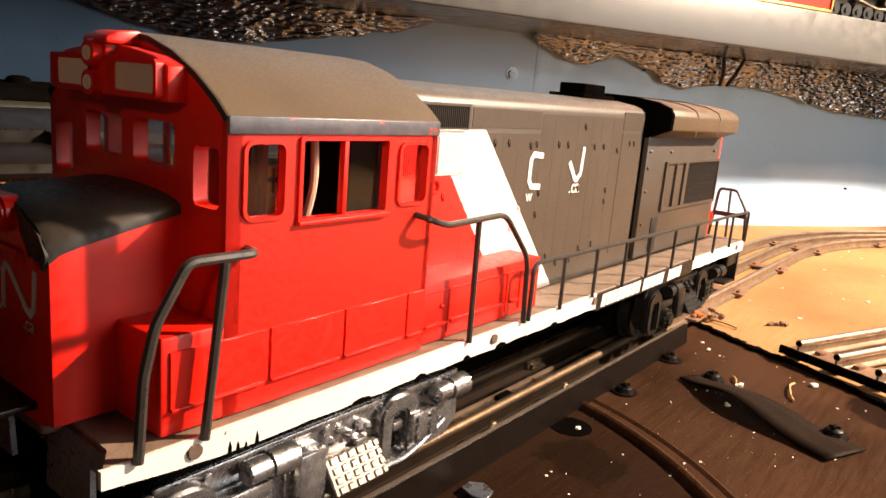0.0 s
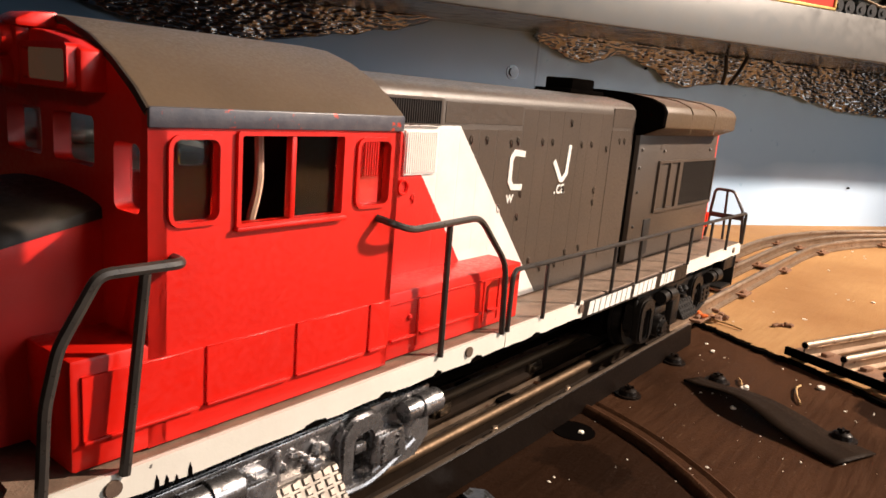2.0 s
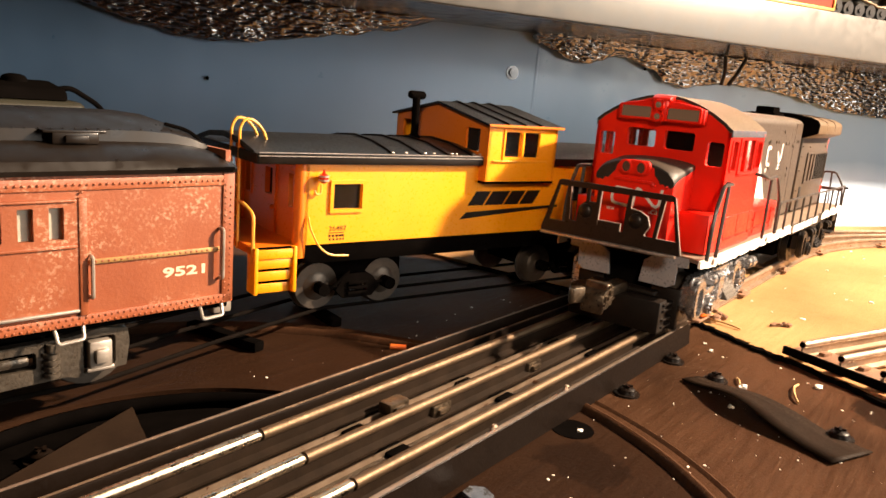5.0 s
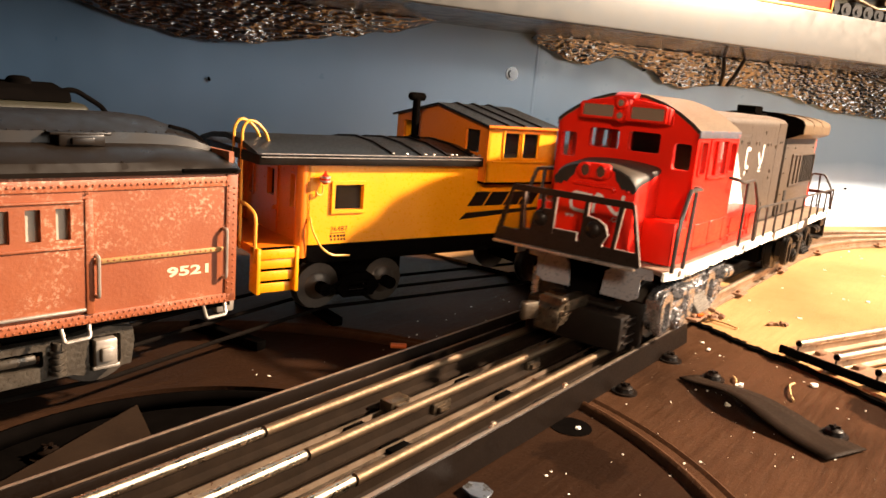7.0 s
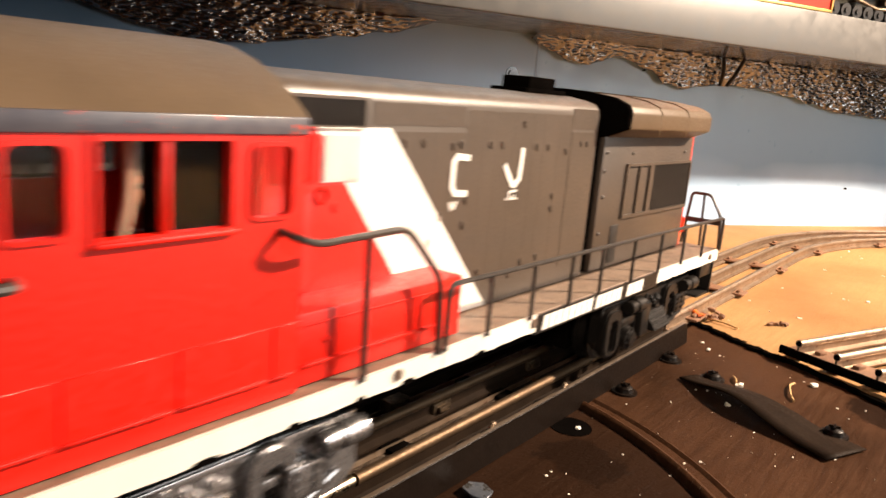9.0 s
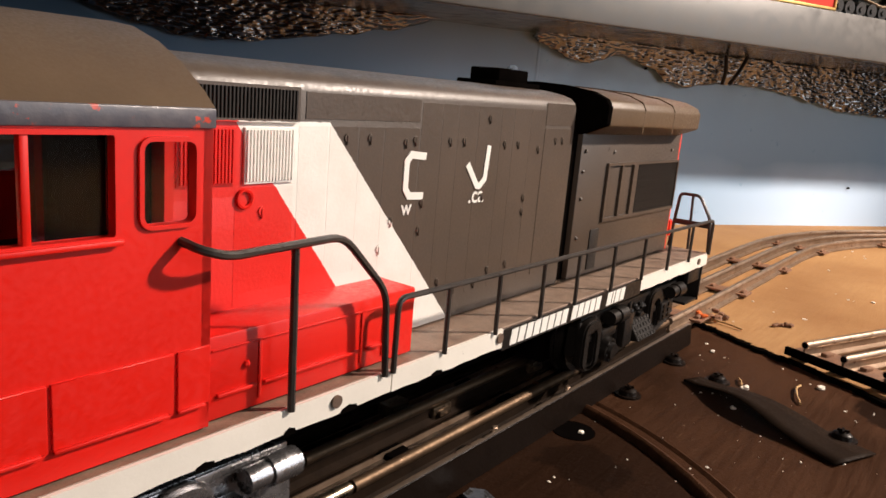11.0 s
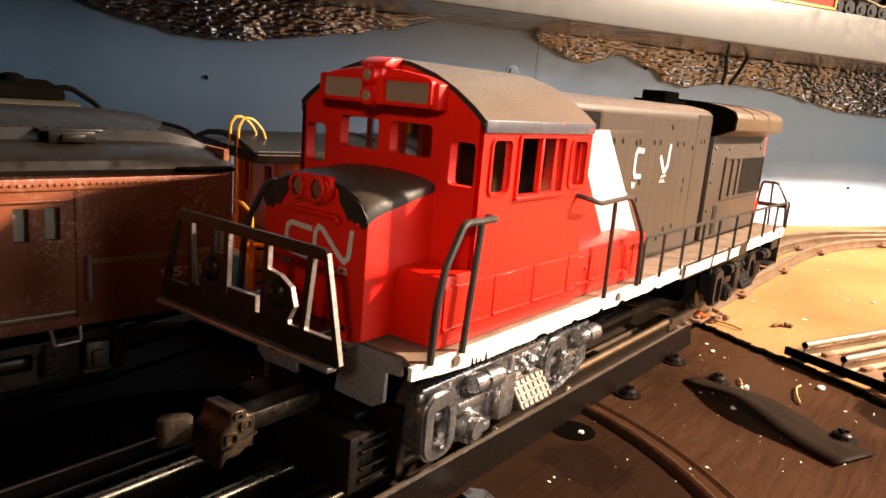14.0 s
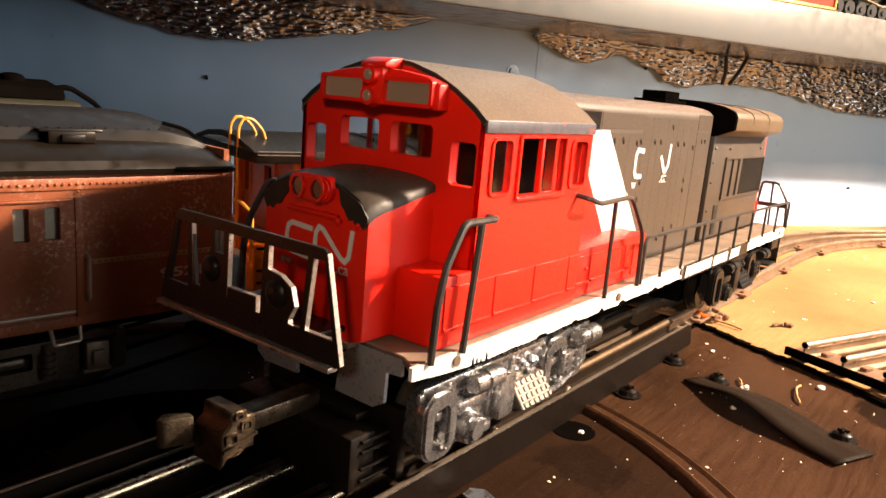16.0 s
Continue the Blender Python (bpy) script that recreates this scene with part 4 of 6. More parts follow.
    end = part("end_plate", plate(B(), [outline] + cuts, .0010, Matrix.Translation((-.0200, 0, 0)) @ FACE_X), PLATE_BLACK, loco, "dark pierced end railing plate")
    bm = B()
    box(bm, -.0222, -.0195, -.0285, .0300, .0368, .0380, .0003)
    part("lower_edge", bm, BRIGHT_EDGE, end, "worn silver lower edge")
    # light caught on the openings' edges, put on as pale strips
    bm = B()
    for line in ([(-.0198, .0430), (-.0216, .0580)], [(-.0278, .0430), (-.0198, .0430)], [(-.0083, .0580), (-.0082, .0530), (-.0122, .0524), (-.0154, .0507), (-.0166, .0470), (-.0148, .0438), (-.0150, .0430)],
                 [(.0048, .0580), (.0052, .0440)], [(.0050, .0462), (-.0046, .0462), (-.0046, .0430)], [(-.0300, .0384), (-.0252, .0596)], [(.0176, .0440), (.0184, .0580)]):
        plate(bm, [stroke(line, .00022)], .0011, Matrix.Translation((-.0200, 0, 0)) @ FACE_X)
    part("worn_edges", bm, BRIGHT_EDGE, end, "pale strips for the light caught on the edges")
    bm = B()
    ball(bm, (-.0205, -.0110, .0485), .0031, (.5, 1, 1), 14)
    ball(bm, (-.0205, .0110, .0490), .0031, (.5, 1, 1), 14)
    part("round_boss", bm, PLATE_BLACK, end)
    # steps, pilot and coupler
    for s in (-1, 1):
        pts = [(s * y, z) for y, z in ((-.0068, .0198), (-.0080, .0293), (-.0134, .0333), (-.0268, .0333), (-.0268, .0293), (-.0224, .0290), (-.0222, .0215), (-.0190, .0196))]
        part("step_plate", plate(B(), [pts], .0010, Matrix.Translation((.0024, 0, 0)) @ FACE_X), STEP_GREY, loco, "blue-grey step plate")
    bm = B()
    box(bm, -.0060, .0020, -.0205, .0205, .0008, .0145, .0006)
    pilot = part("pilot", bm, PLASTIC_WARM, loco, "dusty black pilot block")
    for z in (.0030, .0060, .0100, .0125):
        part("pilot_rib", box(B(), -.0030, .0070, -.0214, .0214, z, z + .0009, .0002), PLASTIC_WARM, pilot)
    for s in (-1, 1):
        part("pilot_wing", box(B(), .0068, .0100, *sorted((s * .0110, s * .0235)), .0008, .0185, .0006), PLASTIC_WARM, pilot)
    part("pilot_top", box(B(), .0010, .0080, -.0150, .0150, .0145, .0165, .0006), PLASTIC_WARM, pilot)
    bm = B()
    prism(bm, [(-.0292, .0098), (-.0274, .0120), (-.0246, .0118), (-.0226, .0130), (-.0206, .0128), (-.0204, .0205), (-.0226, .0206), (-.0228, .0222), (-.0268, .0224), (-.0270, .0196), (-.0292, .0178)], "y", -.0058, .0040, .0004, 1)
    coupler = part("coupler", bm, COUPLER_METAL, loco, "dull metal knuckle coupler")
    part("shank", box(B(), -.0220, .0010, -.0030, .0030, .0145, .0190, .0005), COUPLER_METAL, coupler)
    part("pocket", plate(B(), [rounded(-.0284, -.0252, .0152, .0178, .0004), rounded(-.0279, -.0257, .0157, .0173, .0003)], .0008, on_side(-.0061)), COUPLER_METAL, coupler)
    part("pocket", plate(B(), [rounded(-.0246, -.0218, .0176, .0198, .0004), rounded(-.0242, -.0222, .0180, .0194, .0003)], .0008, on_side(-.0061)), COUPLER_METAL, coupler)
    part("tab", plate(B(), [rounded(-.0262, -.0240, .0204, .0220, .0003), rounded(-.0258, -.0244, .0208, .0216, .0002)], .0008, on_side(-.0061)), COUPLER_METAL, coupler)
    part("rib", prism(B(), [(-.0290, .0139), (-.0205, .0160), (-.0205, .0166), (-.0290, .0145)], "y", -.0066, -.0056), COUPLER_METAL, coupler)
    part("pin", cyl(B(), (-.0232, -.0064, .0187), (-.0232, -.0055, .0187), .0006, 10), COUPLER_METAL, coupler)
    part("knuckle", prism(B(), [(-.0375, .0052), (-.0345, .0072), (-.0300, .0040), (-.0305, .0015), (-.0338, .0030), (-.0366, .0036)], "z", .0138, .0205, .0008), COUPLER_METAL, coupler)
    bm = B()
    box(bm, .2990, .3130, -.0230, .0230, .0120, .0285, .0008)
    part("rear_pilot", bm, PLASTIC_BLACK, loco)
    for s in (-1, 1):
        bm = B()
        box(bm, .3148, .3160, *sorted((s * .0120, s * .0318)), .0135, .0290, .0003)
        box(bm, .3010, .3150, *sorted((s * .0295, s * .0312)), .0225, .0290, .0003)
        box(bm, .3010, .3150, *sorted((s * .0180, s * .0314)), .0135, .0147, .0003)
        part("rear_step", bm, PLASTIC_BLACK, loco, "black rear step box")
    loco_truck(part("truck", box(B(), .004, .083, -.0135, .0135, .004, .028, .001), UNDER_BLACK, loco), .0080, SILVER, "silver cast side frame")
    loco_truck(part("truck", box(B(), .004, .083, -.0135, .0135, .004, .028, .001), UNDER_BLACK, loco), .2130, TRUCK_DARK, "dark cast side frame")
    return loco


LOCO = locomotive()


# ---- setting ----
WALL = pose(0.3963, 0.1796, 0, 0, 0, -29.77)
SHELF = pose(0.3442, 0.0885, 0, 0, 0, -29.77)


def setting():
    pit = [(-.026 + .0742 * math.cos(radians(a)), .0087 + .0742 * math.sin(radians(a))) for a in range(18, 163, 4)]
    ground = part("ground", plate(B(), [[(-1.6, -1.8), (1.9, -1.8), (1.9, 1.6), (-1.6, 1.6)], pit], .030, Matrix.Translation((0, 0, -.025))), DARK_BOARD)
    tagged(ground, "dark brown painted plywood table top with scuffs", "table", kind="structure")
    # pit floor in black: the bridge's shade is put into its colour
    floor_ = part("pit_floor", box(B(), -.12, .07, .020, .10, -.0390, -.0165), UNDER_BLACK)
    tagged(floor_, "floor of the shallow round pit, blackened for shade", "floor", kind="structure")
    # added black band, put in for the shade on the pit's wall
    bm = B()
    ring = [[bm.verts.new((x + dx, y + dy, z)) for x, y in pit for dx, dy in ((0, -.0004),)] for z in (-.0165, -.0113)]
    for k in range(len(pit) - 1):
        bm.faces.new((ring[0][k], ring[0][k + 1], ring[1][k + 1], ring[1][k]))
    shade_band = part("pit_wall", bm, UNDER_BLACK)
    mod = shade_band.modifiers.new("thick", "SOLIDIFY")
    mod.thickness = .0012
    tagged(shade_band, "black band for the shade on the round pit's wall", "wall", kind="structure")
    # bare plywood sheet with a broken edge
    edge = [(.2390, .1200), (.2420, .0200), (.2385, -.0200), (.2330, -.0320), (.2240, -.0480), (.2185, -.0600), (.2170, -.0690), (.2080, -.0850), (.1935, -.1085), (.1700, -.1500), (.1200, -.2600), (.0800, -.3600)]
    rough = []
    for (ax, ay), (bx, by) in zip(edge, edge[1:]):
        for k in range(8):
            f = k / 8
            rough.append((ax + (bx - ax) * f + random.uniform(-.0011, .0011), ay + (by - ay) * f + random.uniform(-.0009, .0009)))
    sheet = part("plywood_sheet", prism(B(), rough + [(.0800, -1.20), (1.6, -1.20), (1.6, .6), (.2390, .6)], "z", -.0098, -.0082), PLYWOOD)
    # added black strip, put in for the shade along the plywood's edge
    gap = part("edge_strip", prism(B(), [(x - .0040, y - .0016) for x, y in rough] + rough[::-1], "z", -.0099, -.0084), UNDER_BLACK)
    tagged(gap, "black strip for the shade along the plywood sheet's edge", "strip")
    tagged(sheet, "bare tan plywood sheet with a splintered edge", "plywood")
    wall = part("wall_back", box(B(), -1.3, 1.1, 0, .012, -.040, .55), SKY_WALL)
    wall.matrix_basis = WALL
    tagged(wall, "back board painted as a hazy blue sky", "wall", kind="structure")
    # pressed seam and a soft swelling in the back board
    bm = B()
    tube(bm, [(-.0035, .0028, .020), (-.0030, .0027, .08), (-.0025, .0028, .1405)], .0032, 10)
    seam = part("trim", bm, SKY_WALL)
    seam.matrix_basis = WALL
    tagged(seam, "painted over vertical board seam", "trim", kind="structure")
    # shelf above
    shelf = new("upper_shelf")
    shelf.matrix_basis = SHELF
    tagged(shelf, "grey painted metal shelf edge over the layout", "shelf")
    bm = B()
    prism(bm, [(-.0010, .1418), (-.0004, .1410), (.0030, .1410), (.0030, .1725), (-.0010, .1725)], "x", -.95, .75, .0004)
    lip = part("lip", bm, SHELF_GREY, shelf, "grey front lip")
    for v in lip.data.vertices:
        v.co.z += .0003 * math.sin(v.co.x * 31)
    part("underside", box(B(), -.95, .75, .0030, .60, .1412, .1440), SHELF_UNDER, shelf, "smooth dark grey underside")
    dent = B()
    for x, z, r in ((.047, .160, .006), (-.100, .170, .004)):
        ball(dent, (x, .0016, z), r, (1.0, .42, 1.5), 14)
    part("dent", dent, SHELF_GREY, shelf)
    # crinkled black sheet hanging below the shelf
    def sheet_strip(name, us, lows, label, top=.1411):
        bm = B()
        rows = 16
        grid = []
        n = (len(us) - 1) * 14
        for i in range(n + 1):
            f = i / 14
            k = min(int(f), len(us) - 2)
            g = f - k
            g = g * g * (3 - 2 * g)
            u, low = us[k] + (us[k + 1] - us[k]) * (f - k), lows[k] + (lows[k + 1] - lows[k]) * g
            low += .0006 * math.sin(u * 260) + random.uniform(-.00015, .00015)
            col = []
            for r in range(rows + 1):
                z = low + (top - low) * r / rows
                d = .0030 * noise.noise(Vector((u * 30, z * 30, 3))) + .0006 * noise.noise(Vector((u * 110, z * 130, 9)))
                col.append(bm.verts.new((u, -.0050 - .010 * r / rows + d, z)))
            grid.append(col)
        for a, b in zip(grid, grid[1:]):
            for r in range(rows):
                bm.faces.new((a[r], b[r], b[r + 1], a[r + 1]))
        ob = part(name, bm, FOIL, None, "", 180)
        mod = ob.modifiers.new("thick", "SOLIDIFY")
        mod.thickness = .0008
        ob.matrix_basis = WALL
        tagged(ob, label, "plastic sheet")
    sheet_strip("plastic_sheet", [-.66, -.50, -.42, -.365, -.324, -.305, -.282, -.262, -.241, -.219, -.193, -.162, -.125, -.092], [.136, .138, .1385, .138, .127, .1209, .1157, .1119, .1116, .1134, .1180, .1235, .1305, .1400], "glossy black crinkled plastic sheet under the shelf")
    sheet_strip("plastic_sheet", [-.012, -.005, .008, .022, .035, .051, .066, .081, .105, .121, .140, .167, .192, .225, .260, .290, .329, .399, .52], [.1380, .1344, .1293, .1246, .1223, .1255, .1315, .1296, .1227, .1138, .1115, .1161, .1181, .1178, .1145, .1094, .1037, .1017, .100], "glossy black crinkled plastic sheet with torn edge")
    for u, z, r in ((-.0236, .1101, .0036),):
        bm = B()
        cyl(bm, (0, -.0006, 0), (0, .001, 0), r * 1.5, 20, r * 1.6)
        cyl(bm, (0, -.0022, 0), (0, -.0004, 0), r * 0.9, 18, r)
        box(bm, -.0016, .0016, -.0026, -.0020, -.0004, .0004)
        s = part("screw", bm, SHELF_UNDER)
        s.matrix_basis = WALL @ Matrix.Translation((u, 0, z))
        tagged(s, "round-headed screw with washer in the sky board", "screw", "screws")
    for u, z, tilt in ((-.2494, .0872, 75), (.3643, .0306, 20), (.0995, .1236, 0)):
        bm = B()
        cyl(bm, (0, .001, 0), (0, -.0018, 0), .0008, 8)
        ball(bm, (0, -.0018, 0), .0013, (1.3, .6, .8), 8)
        s = part("nail", bm, UNDER_BLACK)
        s.matrix_basis = WALL @ Matrix.Translation((u, 0, z)) @ pose(0, 0, 0, 0, tilt, 0)
        tagged(s, "dark nail head in the sky board", "nail", "nails")
    for k, (u, du) in enumerate(((.1710, -.004), (.1785, .012))):
        bm = B()
        tube(bm, bent([(u, -.014, .117), (u + du * .4, -.018, .128), (u + du, -.018, .141)], .004), .0016, 8)
        s = part("black_cable", bm, PLASTIC_BLACK)
        s.matrix_basis = WALL
        tagged(s, "short black cable hanging before the sheet", "cable", "cables")


def on_shelf():
    """What stands on the shelf, cut by the picture's upper edge."""
    car = new("red_car")
    car.matrix_basis = SHELF @ Matrix.Translation((0, .004, .1725))
    tagged(car, "red boxcar side with brass edging on the shelf", "model train")
    part("body", box(B(), .020, .1860, .0012, .060, .0030, .075, .0012), BOX_RED, car)
    bm = B()
    box(bm, .018, .1875, 0, .0020, .0014, .0034, .0003)
    box(bm, .1858, .1875, 0, .0020, .0014, .075, .0003)
    part("edging", bm, BRASS, car, "thin brass edging")
    part("floor", box(B(), .020, .186, .002, .060, 0, .0032, .0004), UNDER_BLACK, car)
    loco = new("dark_engine")
    loco.matrix_basis = SHELF @ Matrix.Translation((.190, .006, .1725))
    tagged(loco, "dark greenish engine end with pipes on the shelf", "model train")
    part("body", box(B(), .004, .090, .010, .050, .010, .060, .002), OLIVE, loco)
    for k in range(6):
        bm = B()
        x = .004 + k * .012
        cyl(bm, (x, .002, .006), (x, .012, .006), .0052, 18)
        cyl(bm, (x, .001, .006), (x, .003, .006), .0020, 10)
        part("wheel", bm, TRUCK_DARK, loco)
    bm = B()
    tube(bm, bent([(0, .004, .012), (.020, .003, .016), (.050, .003, .010), (.088, .004, .014)], .004), .0014, 8)
    tube(bm, bent([(.002, .006, .024), (.040, .004, .020), (.085, .006, .026)], .004), .0011, 8)
    for k in range(9):
        box(bm, .002 + k * .0095, .0065 + k * .0095, .004, .011, .014 + .004 * (k % 3), .020 + .004 * (k % 2), .0006)
    part("piping", bm, COUPLER_METAL, loco)


setting()
on_shelf()


# ---- track and bridge ----
def rail_profile(w=.0016):
    """A tubular rail in section: round head, thin web, flat foot; head top at 0."""
    return [(w * math.cos(a), -w + w * math.sin(a)) for a in (math.radians(d) for d in range(-60, 241, 25))]


FOOT = [(.0004, -.0024), (-.0004, -.0024), (-.0005, -.0060), (-.0026, -.0068), (-.0026, -.0076), (.0026, -.0076), (.0026, -.0068), (.0005, -.0060)]


def rail_along(bm, line, off, z=0.0, prof=None):
    """A rail swept along a line of (x, y) on the ground, set off to its side."""
    prof = prof or rail_profile()
    rings = []
    for i, p in enumerate(line):
        a, b = Vector(line[max(i - 1, 0)]), Vector(line[min(i + 1, len(line) - 1)])
        d = (b - a).normalized()
        n = Vector((-d.y, d.x))
        q = Vector(p) + n * off
        rings.append([bm.verts.new((q.x + n.x * u, q.y + n.y * u, z + v)) for u, v in prof])
    k = len(prof)
    for a, b in zip(rings, rings[1:]):
        for j in range(k):
            bm.faces.new((a[j], a[(j + 1) % k], b[(j + 1) % k], b[j]))
    bm.faces.new(rings[0][::-1])
    bm.faces.new(rings[-1])
    bmesh.ops.recalc_face_normals(bm, faces=bm.faces[:])
    return bm


def bridge():
    thing = new("track_bridge")
    tagged(thing, "black steel track bridge with three tubular rails", "track")
    bm = B()
    box(bm, -.36, .2005, -.0272, .0300, -.0099, -.0084)
    floor_ = part("floor_plate", bm, TRAY_BLACK, thing)
    for y0, y1 in ((-.0280, -.0268), (.0296, .0308)):
        bm = B()
        prism(bm, [(-.36, -.0099), (.2040, -.0099), (.2010, -.0004), (.1985, .0006), (-.36, .0006)], "y", y0, y1, .0002, 1)
        part("side_wall", bm, TRAY_BLACK, thing)
        # light along the wall's upper edge, put on as a pale line
        bm = B()
        prism(bm, [(-.36, .0005), (.1985, .0005), (.1985, .0008), (-.36, .0008)], "y", y0 + .0002, y1 - .0002)
        part("rubbed_edge", bm, TRAY_EDGE, thing, "pale line for the light along the upper edge")
    for y in (-.0238, .0262):
        part("inner_ridge", box(B(), -.36, .1960, y - .0010, y + .0010, -.0086, -.0022, .0004), TRAY_BLACK, thing)
        part("rubbed_edge", box(B(), -.36, .1960, y - .0003, y + .0003, -.0023, -.0020), RAIL_DULL, thing)
    for off in (-.0172, 0, .0172):
        part("rail", rail_along(B(), [(.0008, 0), (.06, 0), (.12, 0), (.1995, 0)], off), RAIL_STEEL, thing)
        part("rail_foot", rail_along(B(), [(-.36, 0), (0, 0), (.1995, 0)], off, 0, FOOT), RAIL_FOOT, thing, "dark web and foot of the rail")
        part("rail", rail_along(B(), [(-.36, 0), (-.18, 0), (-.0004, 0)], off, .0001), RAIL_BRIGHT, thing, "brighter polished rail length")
        bm = B()
        cyl(bm, (-.0060, off, -.0016), (.0060, off, -.0016), .0010, 8)
        part("rail_pin", bm, RAIL_DULL, thing)
        for s in (-1, 1):
            bm = B()
            box(bm, -.34, .1990, off + s * .0048 - .00018, off + s * .0048 + .00018, -.0084, -.0068)
            part("guide_strip", bm, RAIL_DULL, thing, "thin dull steel strip beside the rail")
    for x in (-.30, -.24, -.18, -.12, -.055, .030, .085, .150):
        part("tie", box(B(), x - .004, x + .004, -.0262, .0290, -.0084, -.0073, .0004), UNDER_BLACK, thing)
    for x, y in ((.0560, .0012), (.1120, .0012), (.0470, .0110)):
        bm = B()
        box(bm, x - .0045, x + .0045, y - .0030, y + .0022, -.0070, -.0030, .0006)
        box(bm, x - .0028, x + .0028, y - .0042, y - .0024, -.0060, -.0042, .0004)
        cyl(bm, (x + .0052, y - .001, -.005), (x + .0025, y - .001, -.005), .0010, 10)
        part("rail_clip", bm, COUPLER_METAL, thing, "small metal rail clip")
    for x in (.0480, .0910):
        bm = B()
        for k in range(3):
            ball(bm, (x + k * .0012, -.0255 + .0005 * k, -.0004 + .0006 * (k % 2)), .0009, (1.3, 1, .7), 7)
        part("solder_blob", bm, RAIL_DULL, thing)


def curve_line(x0=.2035, xs=.46, r=.37, n=26, sweep=70):
    pts = [(x0 + (xs - x0) * i / 8, 0) for i in range(8)]
    return pts + [(xs + r * math.sin(radians(sweep * i / n)), -r + r * math.cos(radians(sweep * i / n))) for i in range(n + 1)]


def approach():
    thing = new("curved_track")
    tagged(thing, "three-rail curved track with rusty ties on plywood", "track")
    line = curve_line()
    for off in (-.0172, 0, .0172):
        part("rail", rail_along(B(), line, off, -.0002), RAIL_DULL, thing)
        part("rail_foot", rail_along(B(), line, off, -.0002, FOOT), RAIL_DULL, thing)
    tie = None
    for i, (x, a) in enumerate([(.235, 0), (.310, 0), (.405, 0)] + [(None, 8 + 17 * k) for k in range(4)]):
        px, py = (x, 0) if x is not None else (.46 + .37 * math.sin(radians(a)), -.37 + .37 * math.cos(radians(a)))
        m = pose(px, py, 0, 0, 0, -a)
        if tie is None:
            bm = B()
            box(bm, -.0060, .0060, -.0235, .0235, -.0068, -.0055, .0005)
            for off in (-.0172, 0, .0172):
                for s in (-1, 1):
                    box(bm, -.0030, .0030, off + s * .0030 - .0010, off + s * .0030 + .0010, -.0060, -.0042, .0004)
            tie = part("tie", bm, RUST, thing)
            tie.matrix_basis = m
        else:
            again("tie", tie, thing, m)
    # loose length of track lying at the side
    loose = new("loose_track")
    loose.matrix_basis = pose(.2169, -.0713, .0006, 0, 0, -22)
    tagged(loose, "loose three-rail track length with open rail ends", "track")
    for off in (0, -.0172, -.0344):
        bm = rail_along(B(), [(0, 0), (.10, 0), (.24, 0)], off)
        part("rail", bm, RAIL_DULL, loose)
        part("rail_foot", rail_along(B(), [(0, 0), (.10, 0), (.24, 0)], off, 0, FOOT), RAIL_DULL, loose)
        # black disc put on the rail's end for the shade in its hollow
        bm = B()
        cyl(bm, (-.0004, off, -.0016), (.0004, off, -.0016), .0012, 14)
        part("rail_hole", bm, UNDER_BLACK, loose, "black disc for the shade in the open rail end")
    for x in (.012, .090, .170):
        bm = B()
        box(bm, x - .008, x + .008, -.0440, .0085, -.0076, -.0066, .0004)
        for off in (0, -.0172, -.0344):
            for s in (-1, 1):
                box(bm, x - .0028, x + .0028, off + s * .0034 - .0014, off + s * .0034 + .0014, -.0068, -.0050, .0004)
        part("tie", bm, RUST, loose)
    part("fibre_pad", box(B(), -.0030, -.0012, -.0460, .0070, -.0076, -.0040, .0004), UNDER_BLACK, loose)


bridge()
approach()


# ---- standing cars ----
def freight_wheels(parent, x, y, r):
    bm = B()
    cyl(bm, (0, -.021, 0), (0, .021, 0), .0016, 10)
    for s in (-1, 1):
        cyl(bm, (0, s * .0150, 0), (0, s * .0158, 0), r + .0010, 28)
        cyl(bm, (0, s * .0158, 0), (0, s * .0192, 0), r, 28)
        cyl(bm, (0, s * .0192, 0), (0, s * .0200, 0), r * .62, 24, r * .50)
        cyl(bm, (0, s * .0200, 0), (0, s * .0212, 0), r * .25, 14)
    ob = part("wheelset", bm, WHEEL_STEEL, parent)
    ob.location = (x, y, r)


